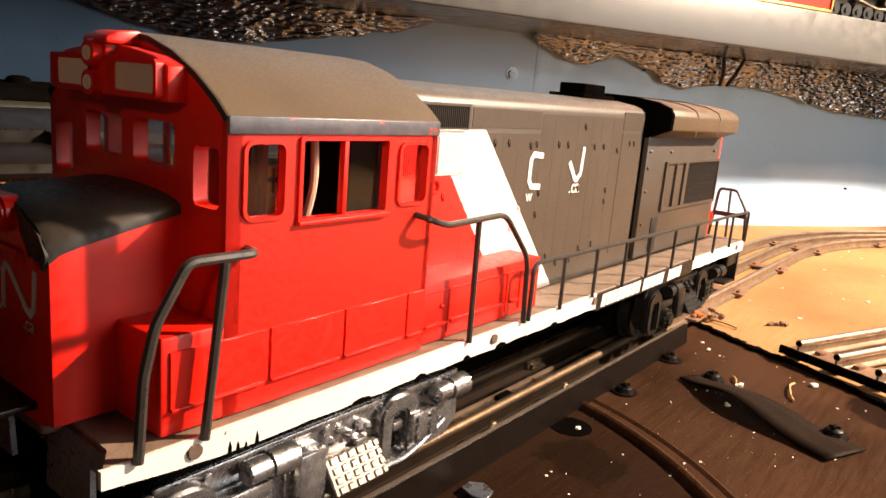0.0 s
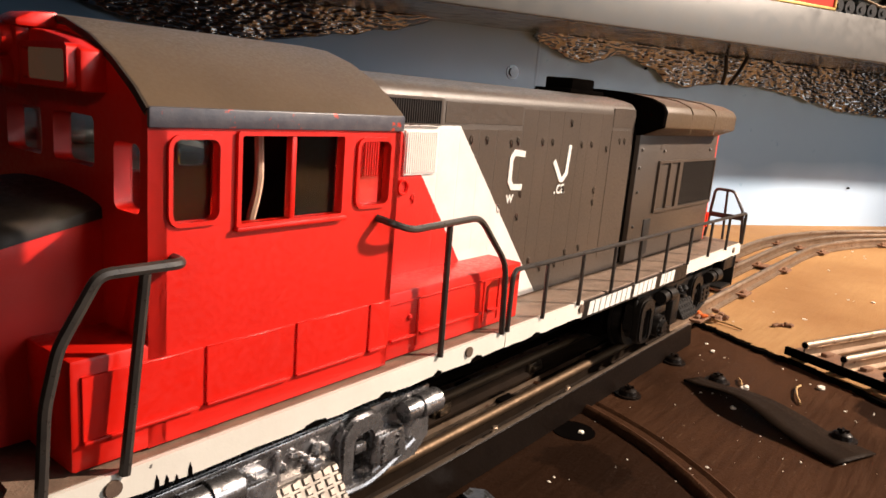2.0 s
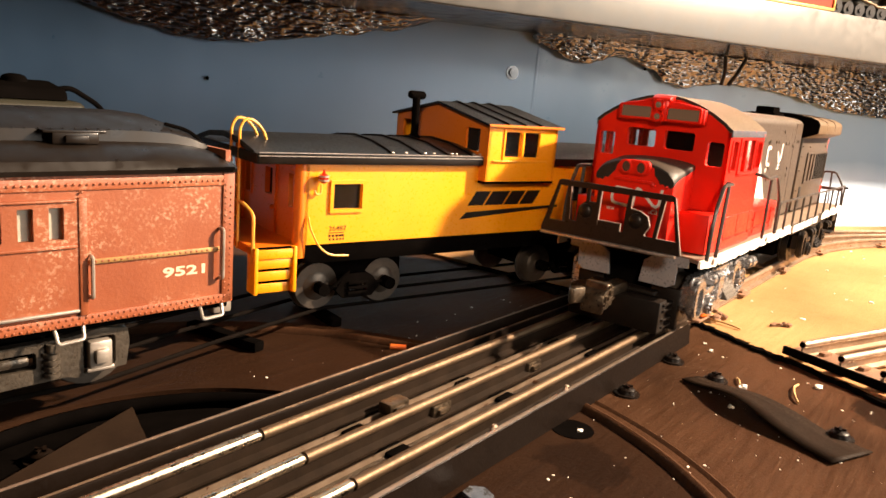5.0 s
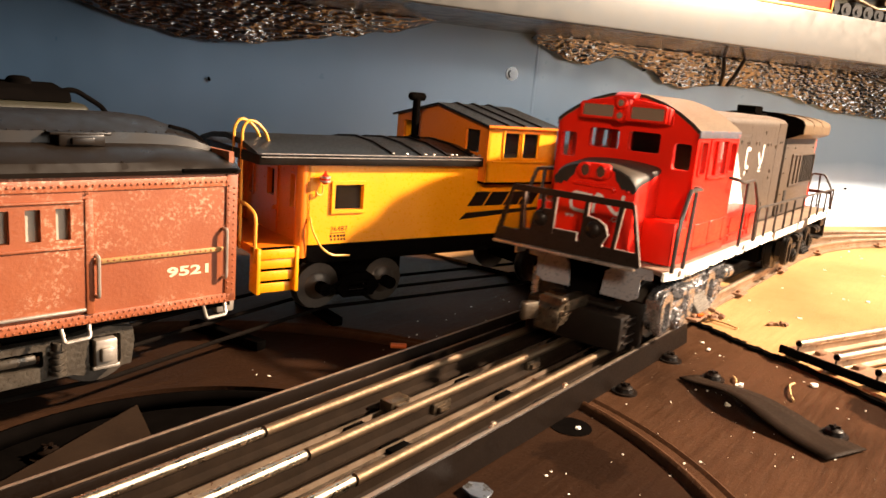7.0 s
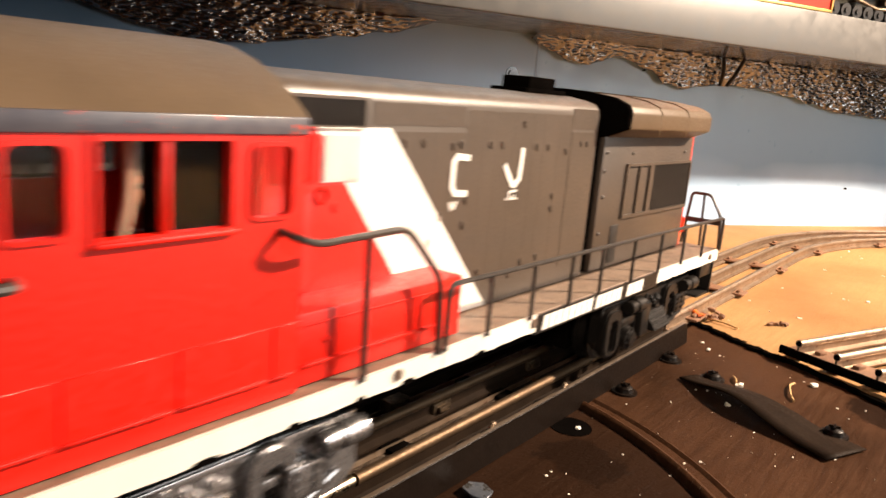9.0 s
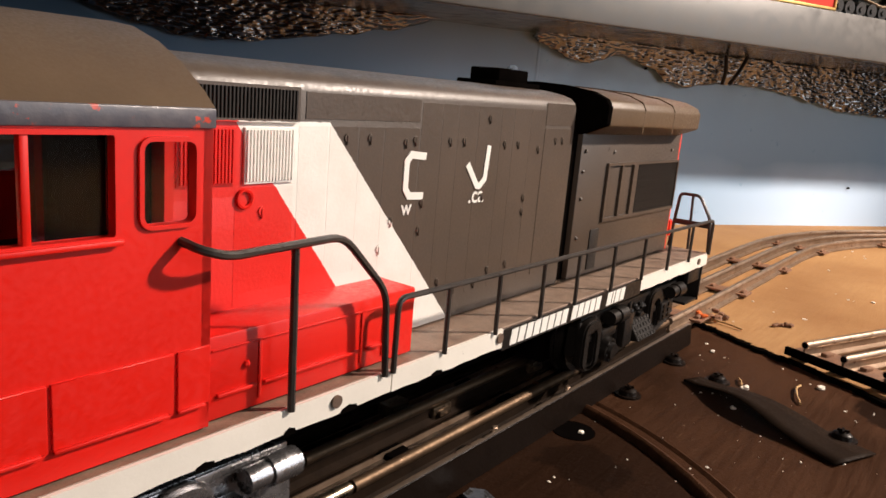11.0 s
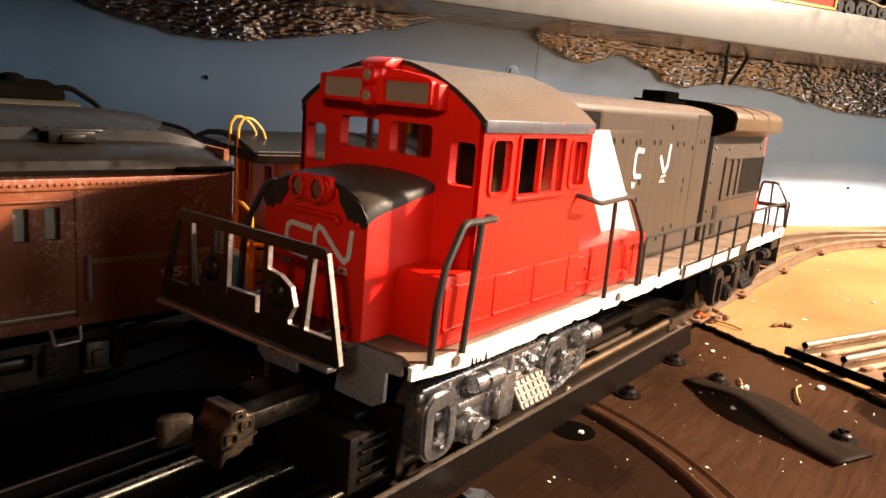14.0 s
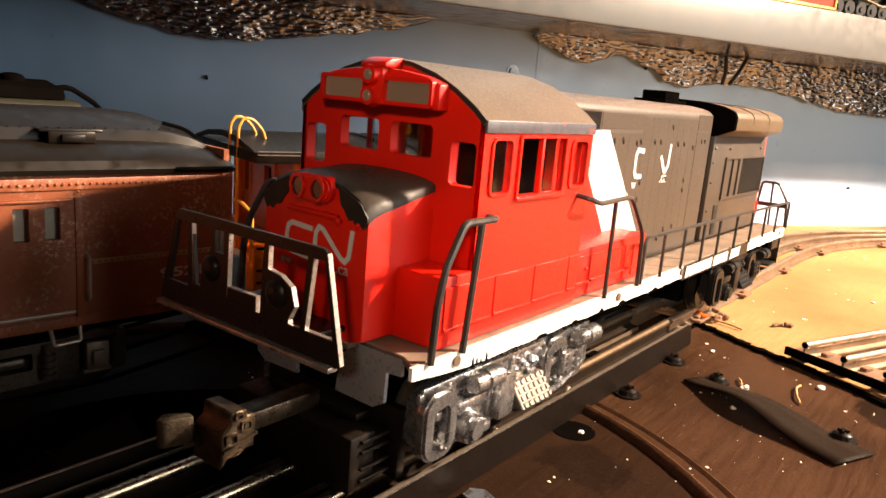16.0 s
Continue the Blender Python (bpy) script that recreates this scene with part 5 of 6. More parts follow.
def caboose():
    """Local x runs along the track, y away from the viewer, z up from the rail."""
    thing = new("caboose")
    thing.matrix_basis = pose(.0857, .0889, 0, 0, 0, -15)
    tagged(thing, "yellow and orange caboose with black roof and extended cupola", "model train")
    y0, y1, ym = -.0130, .0490, .0180
    win = rounded(-.0020, .0108, .0436, .0535, .0003)
    win2 = rounded(.1320, .1440, .0436, .0535, .0003)
    part("side_wall", plate(B(), [[(-.0140, .0300), (.1700, .0300), (.1700, .0635), (-.0140, .0635)], win, win2], .0016, on_side(y0 + .0008)), YELLOW, thing, "bright yellow side")
    part("side_wall", box(B(), -.0140, .1700, y1 - .0016, y1, .0300, .0635), YELLOW, thing)
    endp = [(y0, .0300), (y1, .0300), (y1, .0635), (ym, .0690), (y0, .0635)]
    lights = [rounded(y0 + .0075, y0 + .0125, .0430, .0560, .0003), rounded(ym - .0035, ym + .0035, .0450, .0560, .0003), rounded(y1 - .0125, y1 - .0075, .0430, .0560, .0003)]
    part("end_wall", plate(B(), [endp] + lights, .0016, Matrix.Translation((-.0132, 0, 0)) @ FACE_X), ORANGE, thing, "orange end wall")
    part("end_wall", plate(B(), [endp], .0016, Matrix.Translation((.1692, 0, 0)) @ FACE_X), ORANGE, thing)
    bm = B()
    plate(bm, [[(ym - .0065, .0300), (ym + .0065, .0300), (ym + .0065, .0600), (ym - .0065, .0600)], lights[1]], .0008, Matrix.Translation((-.0143, 0, 0)) @ FACE_X)
    for c in (y0 + .0100, y1 - .0100):
        plate(bm, [rounded(c - .0033, c + .0033, .0422, .0568, .0004), rounded(c - .0025, c + .0025, .0430, .0560, .0003)], .0008, Matrix.Translation((-.0143, 0, 0)) @ FACE_X)
    ball(bm, (-.0152, ym - .0050, .0405), .0012, seg=8)
    part("end_door", bm, ORANGE, thing)
    part("floor", box(B(), -.0335, .1890, y0 + .001, y1 - .001, .0268, .0300, .0003), ORANGE, thing)
    part("corner_post", cyl(B(), (-.0148, y0 + .0022, .0250), (-.0148, y0 + .0022, .0640), .0026, 16), ORANGE, thing)
    part("corner_post", cyl(B(), (-.0148, y1 - .0022, .0250), (-.0148, y1 - .0022, .0640), .0026, 16), ORANGE, thing)
    part("underframe", box(B(), -.0125, .1700, y0 + .0006, y1 - .0006, .0222, .0300, .0004), UNDER_BLACK, thing, "black underframe skirt")
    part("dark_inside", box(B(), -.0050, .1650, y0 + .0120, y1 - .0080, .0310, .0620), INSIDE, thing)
    # window
    bm = B()
    plate(bm, [rounded(-.0034, .0122, .0422, .0549, .0004), rounded(-.0020, .0108, .0436, .0535, .0003)], .0010, on_side(y0 - .0004))
    part("window_frame", bm, YELLOW, thing)
    pane = part("pane", box(B(), -.0020, .0108, y0 + .0012, y0 + .0014, .0436, .0535), GLASS, thing)
    pane.visible_shadow = False
    # roof with walkway seams
    arc = [(y0 - .0022, .0645), (y0 + .004, .0662), (y0 + .016, .0688), (ym, .0700)]
    arc = arc + [(2 * ym - y, z) for y, z in arc[-2::-1]]
    part("roof", prism(B(), arc + [(y, z - .0022) for y, z in arc[::-1]], "x", -.0340, .1900), CUPOLA_ROOF, thing, "black tar-paper roof")
    bm = B()
    box(bm, -.0340, .1900, y0 - .0030, y0 - .0020, .0612, .0650, .0003)
    box(bm, -.0345, -.0330, y0 - .0028, y1 + .0028, .0612, .0650, .0003)
    part("roof_edge", bm, CAR_BLACK, thing)
    bm = B()
    box(bm, -.0338, .0690, y0 - .0034, y0 - .0029, .0640, .0643)
    box(bm, -.0338, .0690, y0 - .0034, y0 - .0029, .0652, .0655)
    part("edge_line", bm, BRIGHT_EDGE, thing, "thin worn bright line along the eave")
    for x in (.0240, .0380, .0520, .0650):
        part("roof_strip", prism(B(), [(y, z + .0008) for y, z in arc] + [(y, z - .0004) for y, z in arc[::-1]], "x", x, x + .0010), CAR_BLACK, thing)
    bm = B()
    for x in (.0235, .0300, .0395, .0440, .0535, .0560, .0655, .0690):
        ball(bm, (x, y0 - .0010, .0660), .0006, (1.4, 1, .7), 6)
    part("roof_rivets", bm, PALE_METAL, thing)
    # stove pipe
    bm = B()
    cyl(bm, (.0561, ym + .0006, .0690), (.0561, ym + .0006, .0885), .0018, 16)
    cyl(bm, (.0561, ym + .0006, .0690), (.0561, ym + .0006, .0712), .0032, 16, .0022)
    cyl(bm, (.0533, ym + .0006, .0890), (.0591, ym + .0006, .0890), .0019, 16)
    ball(bm, (.0533, ym + .0006, .0890), .0019, seg=12)
    ball(bm, (.0591, ym + .0006, .0890), .0019, seg=12)
    part("stove_pipe", bm, UNDER_BLACK, thing, "black stove pipe with a cross cap")
    # cupola
    ca, cb, f0, f1 = .0700, .1120, y0 - .0050, y1 + .0050
    prof = [(f0, .0545), (f1, .0545), (f1, .0795), (ym, .0862), (f0, .0795)]
    part("cupola_end", plate(B(), [prof, rounded(f0 + .006, f0 + .016, .0670, .0770, .0004), rounded(f1 - .016, f1 - .006, .0670, .0770, .0004)], .0014, Matrix.Translation((ca + .0007, 0, 0)) @ FACE_X), ORANGE, thing)
    part("cupola_end", plate(B(), [prof], .0014, Matrix.Translation((cb - .0007, 0, 0)) @ FACE_X), ORANGE, thing)
    bays = [rounded(.0800, .0892, .0655, .0765, .0003), rounded(.0915, .1010, .0655, .0765, .0003)]
    part("cupola_side", plate(B(), [[(ca, .0545), (cb, .0545), (cb, .0798), (ca, .0798)]] + bays, .0014, on_side(f0 + .0007)), YELLOW, thing, "yellow cupola side with two windows")
    part("cupola_side", box(B(), ca, cb, f1 - .0014, f1, .0545, .0798), YELLOW, thing)
    bm = B()
    box(bm, .0785, .0795, f0 - .0006, f0, .0640, .0775, .0001, 1)
    box(bm, .0740, .1060, f0 - .0010, f0, .0780, .0787, .0002)
    box(bm, .0730, .1060, f0 - .0010, f0, .0632, .0640, .0002)
    box(bm, .0898, .0910, f0 - .0006, f0 + .001, .0655, .0765, .0001, 1)
    part("cupola_trim", bm, YELLOW, thing)
    part("cupola_floor", box(B(), ca, cb, f0, f1, .0535, .0546), UNDER_BLACK, thing)
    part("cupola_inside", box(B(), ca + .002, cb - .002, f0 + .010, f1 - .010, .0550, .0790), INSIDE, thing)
    for a, b in ((.0800, .0892), (.0915, .1010)):
        pane = part("pane", box(B(), a, b, f0 + .0013, f0 + .0015, .0655, .0765), GLASS, thing)
        pane.visible_shadow = False
    caproof = [(f0 - .0020, .0796), (ym, .0872), (f1 + .0020, .0796)]
    part("cupola_roof", prism(B(), caproof + [(y, z - .0010) for y, z in caproof[::-1]], "x", ca - .0020, cb + .0020), CUPOLA_ROOF, thing, "black cupola roof")
    part("cupola_eave", box(B(), ca - .002, cb + .002, f0 - .0022, f0 - .0016, .0786, .0797, .0001, 1), ORANGE, thing)
    for x in (.0790, .0890, .0990):
        part("roof_strip", prism(B(), [(y, z + .0008) for y, z in caproof] + [(y, z - .0003) for y, z in caproof[::-1]], "x", x, x + .0010), CAR_BLACK, thing)
    # platform, steps, ladder and rails
    for k, z in enumerate((.0300, .0262, .0214, .0166)):
        part("step", box(B(), -.0330, -.0178, y0 - .0008 + .0006 * k, y0 + .0035 - .0004 * k, z - .0044, z - .0008, .0003), YELLOW, thing)
        part("tread", box(B(), -.0322, -.0186, y0 - .0002 + .0006 * k, y0 + .0030, z - .0008, z - .0001), UNDER_BLACK, thing)
    for x in (-.0335, -.0180):
        part("step_side", box(B(), x, x + .0016, y0 - .0012, y0 + .0060, .0122, .0300, .0004), YELLOW, thing)
    la, lb = .0015, .0095
    bm = B()
    for y in (la, lb):
        tube(bm, bent([(-.0340, y, .0270), (-.0340, y, .0725), (-.0320, y, .0758), (-.0285, y, .0753), (-.0245, y, .0715), (-.0225, y, .0645)], .004, 5), .0006, 8)
    for z in (.0330, .0390, .0450, .0510, .0570):
        tube(bm, [(-.0340, la, z), (-.0340, lb, z)], .0005, 6)
    part("ladder", bm, HAND_YELLOW, thing, "yellow end ladder curved over the roof")
    bm = B()
    tube(bm, bent([(-.0335, y0 + .0010, .0240), (-.0335, y0 + .0010, .0425), (-.0335, y0 + .0110, .0450), (-.0335, y0 + .0190, .0450)], .003), .0007, 8)
    tube(bm, bent([(-.0335, y1 - .0010, .0240), (-.0335, y1 - .0010, .0425), (-.0335, y1 - .0110, .0450)], .003), .0007, 8)
    tube(bm, [(-.0335, y0 + .0200, .0370), (-.0335, y1 - .0100, .0370)], .0005, 6)
    cyl(bm, (-.0330, .0245, .0430), (-.0318, .0245, .0430), .0040, 16)
    part("platform_rail", bm, HAND_YELLOW, thing)
    bm = B()
    ball(bm, (-.0077, y0 - .0026, .0560), .0019, (1, 1, 1.1))
    cyl(bm, (-.0077, y0 - .0026, .0575), (-.0077, y0 - .0026, .0592), .0008, 8, .0003)
    cyl(bm, (-.0077, y0, .0560), (-.0077, y0 - .0020, .0560), .0011, 8)
    part("marker_lamp", bm, RED_LAMP, thing, "red marker lamp")
    bm = B()
    for z in (.0553, .0568):
        cyl(bm, (-.0077, y0 - .0026, z - .0003), (-.0077, y0 - .0026, z + .0003), .0021, 14)
    part("lamp_cage", bm, PALE_METAL, thing)
    bm = B()
    tube(bm, bent([(-.0078, y0 - .0012, .0535), (-.0078, y0 - .0012, .0500), (-.0098, y0 - .0014, .0496), (-.0105, y0 - .0012, .0512)], .0012), .0004, 6)
    part("lamp_bracket", bm, HAND_YELLOW, thing)
    bm = B()
    tube(bm, bent([(-.0124, y0 - .0008, .0412), (-.0122, y0 - .0022, .0370), (-.0085, y0 - .0030, .0295), (-.0040, y0 - .0034, .0262), (.0045, y0 - .0030, .0255)], .005, 5), .0004, 8)
    part("grab_iron", bm, HAND_YELLOW, thing, "bent yellow grab iron")
    # numbers and marks
    bm = B()
    words(bm, "26487", .0019, on_side(y0 - .00006) @ Matrix.Translation((-.0032, .0350, 0)), 1.15)
    box(bm, -.0032, .0037, y0 - .0001, y0 + .0001, .0341, .0344)
    for x in (-.0032, -.0016, 0, .0014, .0027):
        box(bm, x, x + .0011, y0 - .0001, y0 + .0001, .0326, .0335)
        box(bm, x + .0004, x + .0012, y0 - .0001, y0 + .0001, .0312, .0321)
    part("road_number", bm, PLASTIC_BLACK, thing, "small black number and lines of writing")
    bm = B()
    x = .0655
    for k in range(4):
        w = .0085 if k != 1 else .0105
        prism(bm, [(x, .0432), (x + w, .0432), (x + w + .0045, .0495), (x + .0045, .0495)], "y", y0 - .0002, y0 + .0004)
        x += w + .0012
    prism(bm, [(.0615, .0372), (.0900, .0392), (.1220, .0412), (.1220, .0422), (.0900, .0412), (.0650, .0402)], "y", y0 - .0002, y0 + .0004)
    part("side_sign", bm, PLASTIC_BLACK, thing, "black slanted blocks and a swoosh")
    # trucks
    for x0 in (0.0, .1250):
        truck = part("truck", box(B(), x0 - .004, x0 + .040, -.0010, .0370, .0070, .0220, .001), UNDER_BLACK, thing)
        for x in (0, .0315):
            freight_wheels(truck, x0 + x - .0010, ym, .0096)
        for s, y in ((-1, ym - .0235), (1, ym + .0235)):
            bm = B()
            plate(bm, [[(x0 + .0050, .0085), (x0 + .0080, .0130), (x0 + .0110, .0150), (x0 + .0200, .0150), (x0 + .0230, .0130), (x0 + .0255, .0085), (x0 + .0225, .0048), (x0 + .0085, .0048)], rounded(x0 + .0110, x0 + .0195, .0070, .0115, .0006)], .0022, on_side(y))
            tube(bm, [(x0 - .001, y, .0100), (x0 + .006, y, .0100)], .0009, 8)
            tube(bm, [(x0 + .0245, y, .0100), (x0 + .0305, y, .0100)], .0009, 8)
            for k in range(3):
                box(bm, x0 + .0105, x0 + .0200, y - .0022, y - .0008, .0062 + .0022 * k, .0074 + .0022 * k, .0002)
            cyl(bm, (x0 - .001, y - .003, .0096), (x0 - .001, y + .002, .0096), .0026, 14)
            cyl(bm, (x0 + .0305, y - .003, .0096), (x0 + .0305, y + .002, .0096), .0026, 14)
            tube(bm, [(x0 + .004, y - .002, .0110), (x0 + .0105, y - .002, .0165)], .0006, 6)
            part("side_frame", bm, UNDER_BLACK, truck)
    bm = B()
    box(bm, -.0480, -.0300, ym - .0025, ym + .0025, .0100, .0150, .0005)
    box(bm, -.0520, -.0460, ym - .0050, ym + .0040, .0090, .0170, .0008)
    part("coupler", bm, PALE_METAL, thing)


def baggage_car():
    thing = new("baggage_car")
    thing.matrix_basis = pose(-.0117, .0732, 0, 0, 0, -6)
    tagged(thing, "brown-red baggage car with rivets, dusty flecks and black roof", "model train")
    y0, y1, ym, end = -.0120, .0500, .0190, .0332
    a = -.330
    wins = [rounded(-.0189 - .0072 * k, -.0153 - .0072 * k, .0462, .0546, .0003) for k in range(3)]
    part("side_wall", plate(B(), [[(a, .0222), (end, .0222), (end, .0627), (a, .0627)]] + wins, .0016, on_side(y0 + .0008)), BAGGAGE, thing)
    part("side_wall", box(B(), a, end, y1 - .0016, y1, .0222, .0627), BAGGAGE, thing)
    part("end_wall", box(B(), end - .0016, end, y0 + .0016, y1 - .0016, .0222, .0690), BAGGAGE, thing)
    part("end_wall", box(B(), a, a + .0016, y0 + .0016, y1 - .0016, .0222, .0690), BAGGAGE, thing)
    part("floor", box(B(), a, end, y0 + .002, y1 - .002, .0200, .0230), UNDER_BLACK, thing)
    for k in range(3):
        part("pane", box(B(), -.0189 - .0072 * k, -.0153 - .0072 * k, y0 + .0010, y0 + .0013, .0462, .0546), FROSTED, thing, "frosted pale window")
    # baggage door with ledges
    bm = B()
    plate(bm, [[(-.0420, .0268), (-.0116, .0268), (-.0116, .0566), (-.0420, .0566)]] + wins, .0010, on_side(y0 - .0003))
    box(bm, -.0420, -.0122, y0 - .0014, y0 - .0006, .0438, .0446, .0002)
    box(bm, -.0420, -.0122, y0 - .0014, y0 - .0006, .0560, .0566, .0002)
    part("baggage_door", bm, BAGGAGE, thing)
    part("door_sill", box(B(), -.0420, -.0120, y0 - .0016, y0 - .0004, .0262, .0270, .0002), PALE_METAL, thing, "worn pale door sill")
    part("door_stile", box(B(), -.0118, -.0096, y0 - .0012, y0, .0250, .0570, .0003), BAGGAGE, thing)
    part("corner_angle", box(B(), end - .0034, end + .0004, y0 - .0006, y0 + .0010, .0222, .0627, .0003), BAGGAGE, thing)
    part("lower_sill", box(B(), a, end, y0 - .0006, y0 + .0006, .0222, .0250, .0002), BAGGAGE, thing)
    part("letterboard", box(B(), a, end - .003, y0 - .0005, y0 + .0004, .0588, .0618, .0002), BAGGAGE, thing)
    part("belt_line", box(B(), -.0090, .0290, y0 - .0007, y0 + .0003, .0388, .0401, .0002), GOLD_LINE, thing, "faded gold belt line")
    # rivets
    bm = B()
    def rivet(x, z):
        vs = bmesh.ops.create_icosphere(bm, subdivisions=1, radius=.00042)["verts"]
        for v in vs:
            v.co = Vector((x + v.co.x, y0 - .0006 + v.co.y * .8, z + v.co.z))
    x = -.050
    while x < end - .003:
        rivet(x, .0228)
        rivet(x + .0008, .0243)
        rivet(x, .0603)
        if x > -.008 and x < .029:
            rivet(x, .03945)
        x += .0017
    z = .026
    while z < .0600:
        rivet(end - .0008, z)
        rivet(end - .0026, z + .0008)
        rivet(-.0107, z)
        z += .0019
    rivets = part("rivets", bm, BAGGAGE, thing)
    tagged(rivets, kind="stuff")
    # handrails and stirrups
    for x, z0, z1 in ((-.0089, .0298, .0412), (.0292, .0304, .0458)):
        bm = B()
        tube(bm, bent([(x, y0 + .001, z1), (x, y0 - .0022, z1), (x, y0 - .0022, z0), (x, y0 + .001, z0)], .001), .00055, 8)
        part("grab_rail", bm, PALE_METAL, thing)
    for x0, x1 in ((-.0180, -.0106), (.0232, .0305)):
        bm = B()
        tube(bm, bent([(x0, y0 + .001, .0226), (x0 + .0004, y0 - .0010, .0180), (x1 - .0004, y0 - .0010, .0184), (x1, y0 + .001, .0228)], .0008), .00055, 8)
        part("stirrup_step", bm, PALE_METAL, thing)
    bm = B()
    words(bm, "9521", .0027, on_side(y0 - .00006) @ Matrix.Translation((.0112, .0325, 0)), 1.85, bold=0.010)
    part("road_number", bm, NUMBER_CREAM, thing, "cream car number")
    # black roof with raised middle
    side = [(y0 - .0012, .0627), (y0 - .0016, .0640), (y0 - .0004, .0662), (y0 + .0040, .0690), (y0 + .0105, .0704), (y0 + .0110, .0735), (y0 + .0180, .0768), (ym, .0780)]
    full = side + [(2 * ym - y, z) for y, z in side[-2::-1]]
    bm = B()
    n = len(full)
    rings = []
    for x, k, dz in ((a, 1, 0), (-.05, 1, 0), (0.0, 1, 0), (.0100, 1, -.0002), (.0190, .99, -.0012), (.0260, .97, -.0036), (.0310, .94, -.0066), (.0338, .90, -.0100)):
        ring = []
        for y, z in full:
            zz = max(z + dz * max(0, (z - .066) / .012), .0627) if z > .066 else z
            ring.append(bm.verts.new((x, ym + (y - ym) * (k if z > .066 else 1), zz)))
        rings.append(ring)
    for p, q in zip(rings, rings[1:]):
        for j in range(n - 1):
            bm.faces.new((p[j], p[j + 1], q[j + 1], q[j]))
    bm.faces.new(rings[0][::-1])
    bm.faces.new(rings[-1])
    bmesh.ops.recalc_face_normals(bm, faces=bm.faces[:])
    part("roof", bm, CAR_BLACK, thing, "glossy black roof with raised middle", 28)
    for x in (-.0150, -.075):
        bm = B()
        box(bm, x, x + .0120, y0 + .0070, y0 + .0120, .0698, .0730, .0005)
        box(bm, x + .0030, x + .0090, y0 + .0060, y0 + .0075, .0702, .0722, .0004)
        box(bm, x - .002, x + .0140, y0 + .0075, y0 + .0130, .0727, .0735, .0003)
        part("roof_vent", bm, CAR_BLACK, thing)
    bm = B()
    box(bm, .0150, .0328, y0 - .0020, y0 - .0012, .0634, .0644, .0002)
    tube(bm, bent([(.0190, y0 + .0150, .0752), (.0270, y0 + .0155, .0735), (.0345, y0 + .0160, .0670)], .004), .0006, 6)
    part("gutter", bm, UNDER_BLACK, thing)
    bm = B()
    for k in range(26):
        ball(bm, (-.05 + k * .0030, y0 + .0108, .0737), .00025, seg=6)
    part("roof_rivets", bm, CAR_BLACK, thing)
    # trucks: six-wheel style casting with springs
    for x0 in (-.0440, -.2900):
        truck = part("truck", box(B(), x0, x0 + .044, ym - .013, ym + .013, .0080, .0190, .001), UNDER_BLACK, thing)
        for x in (.004, .0390):
            freight_wheels(truck, x0 + x, ym, .0112)
        for s in (-1, 1):
            y = ym + s * .0240
            bm = B()
            plate(bm, [[(x0 - .004, .0120), (x0 + .000, .0165), (x0 + .012, .0168), (x0 + .032, .0172), (x0 + .040, .0186), (x0 + .0475, .0172), (x0 + .0480, .0130), (x0 + .0470, .0060), (x0 + .0330, .0050), (x0 + .0310, .0058), (x0 + .0060, .0052), (x0 + .0030, .0060), (x0 - .003, .0060)],
                       rounded(x0 + .0100, x0 + .0230, .0098, .0145, .0008), rounded(x0 + .0350, x0 + .0440, .0070, .0160, .0010)], .0030, on_side(y))
            box(bm, x0 + .0115, x0 + .0215, *sorted((y - s * .0005, y + s * .0015)), .0108, .0136, .0010)
            part("side_frame", bm, TRUCK_BROWN, truck, "dusty cast truck side")
            for xs in (.0075, .0265):
                bm = B()
                for k in range(4):
                    cyl(bm, (x0 + xs, y + s * .0022, .0072 + .0019 * k), (x0 + xs, y + s * .0022, .0083 + .0019 * k), .0021, 12)
                cyl(bm, (x0 + xs, y + s * .0022, .0072), (x0 + xs, y + s * .0022, .0165), .0012, 10)
                part("spring", bm, TRUCK_BROWN, truck)
            bm = B()
            box(bm, x0 + .0362, x0 + .0425, *sorted((y, y + s * .0032)), .0070, .0152, .0006)
            box(bm, x0 + .0375, x0 + .0412, *sorted((y + s * .0028, y + s * .0045)), .0088, .0130, .0006)
            box(bm, x0 + .0355, x0 + .0432, *sorted((y + s * .0010, y + s * .0030)), .0062, .0074, .0004)
            part("journal_box", bm, PALE_METAL, truck, "bright worn journal box")
    bm = B()
    box(bm, end - .002, end + .0130, ym - .0025, ym + .0025, .0110, .0160, .0005)
    box(bm, end + .0090, end + .0160, ym - .0050, ym + .0045, .0090, .0175, .0008)
    part("coupler", bm, PALE_METAL, thing)


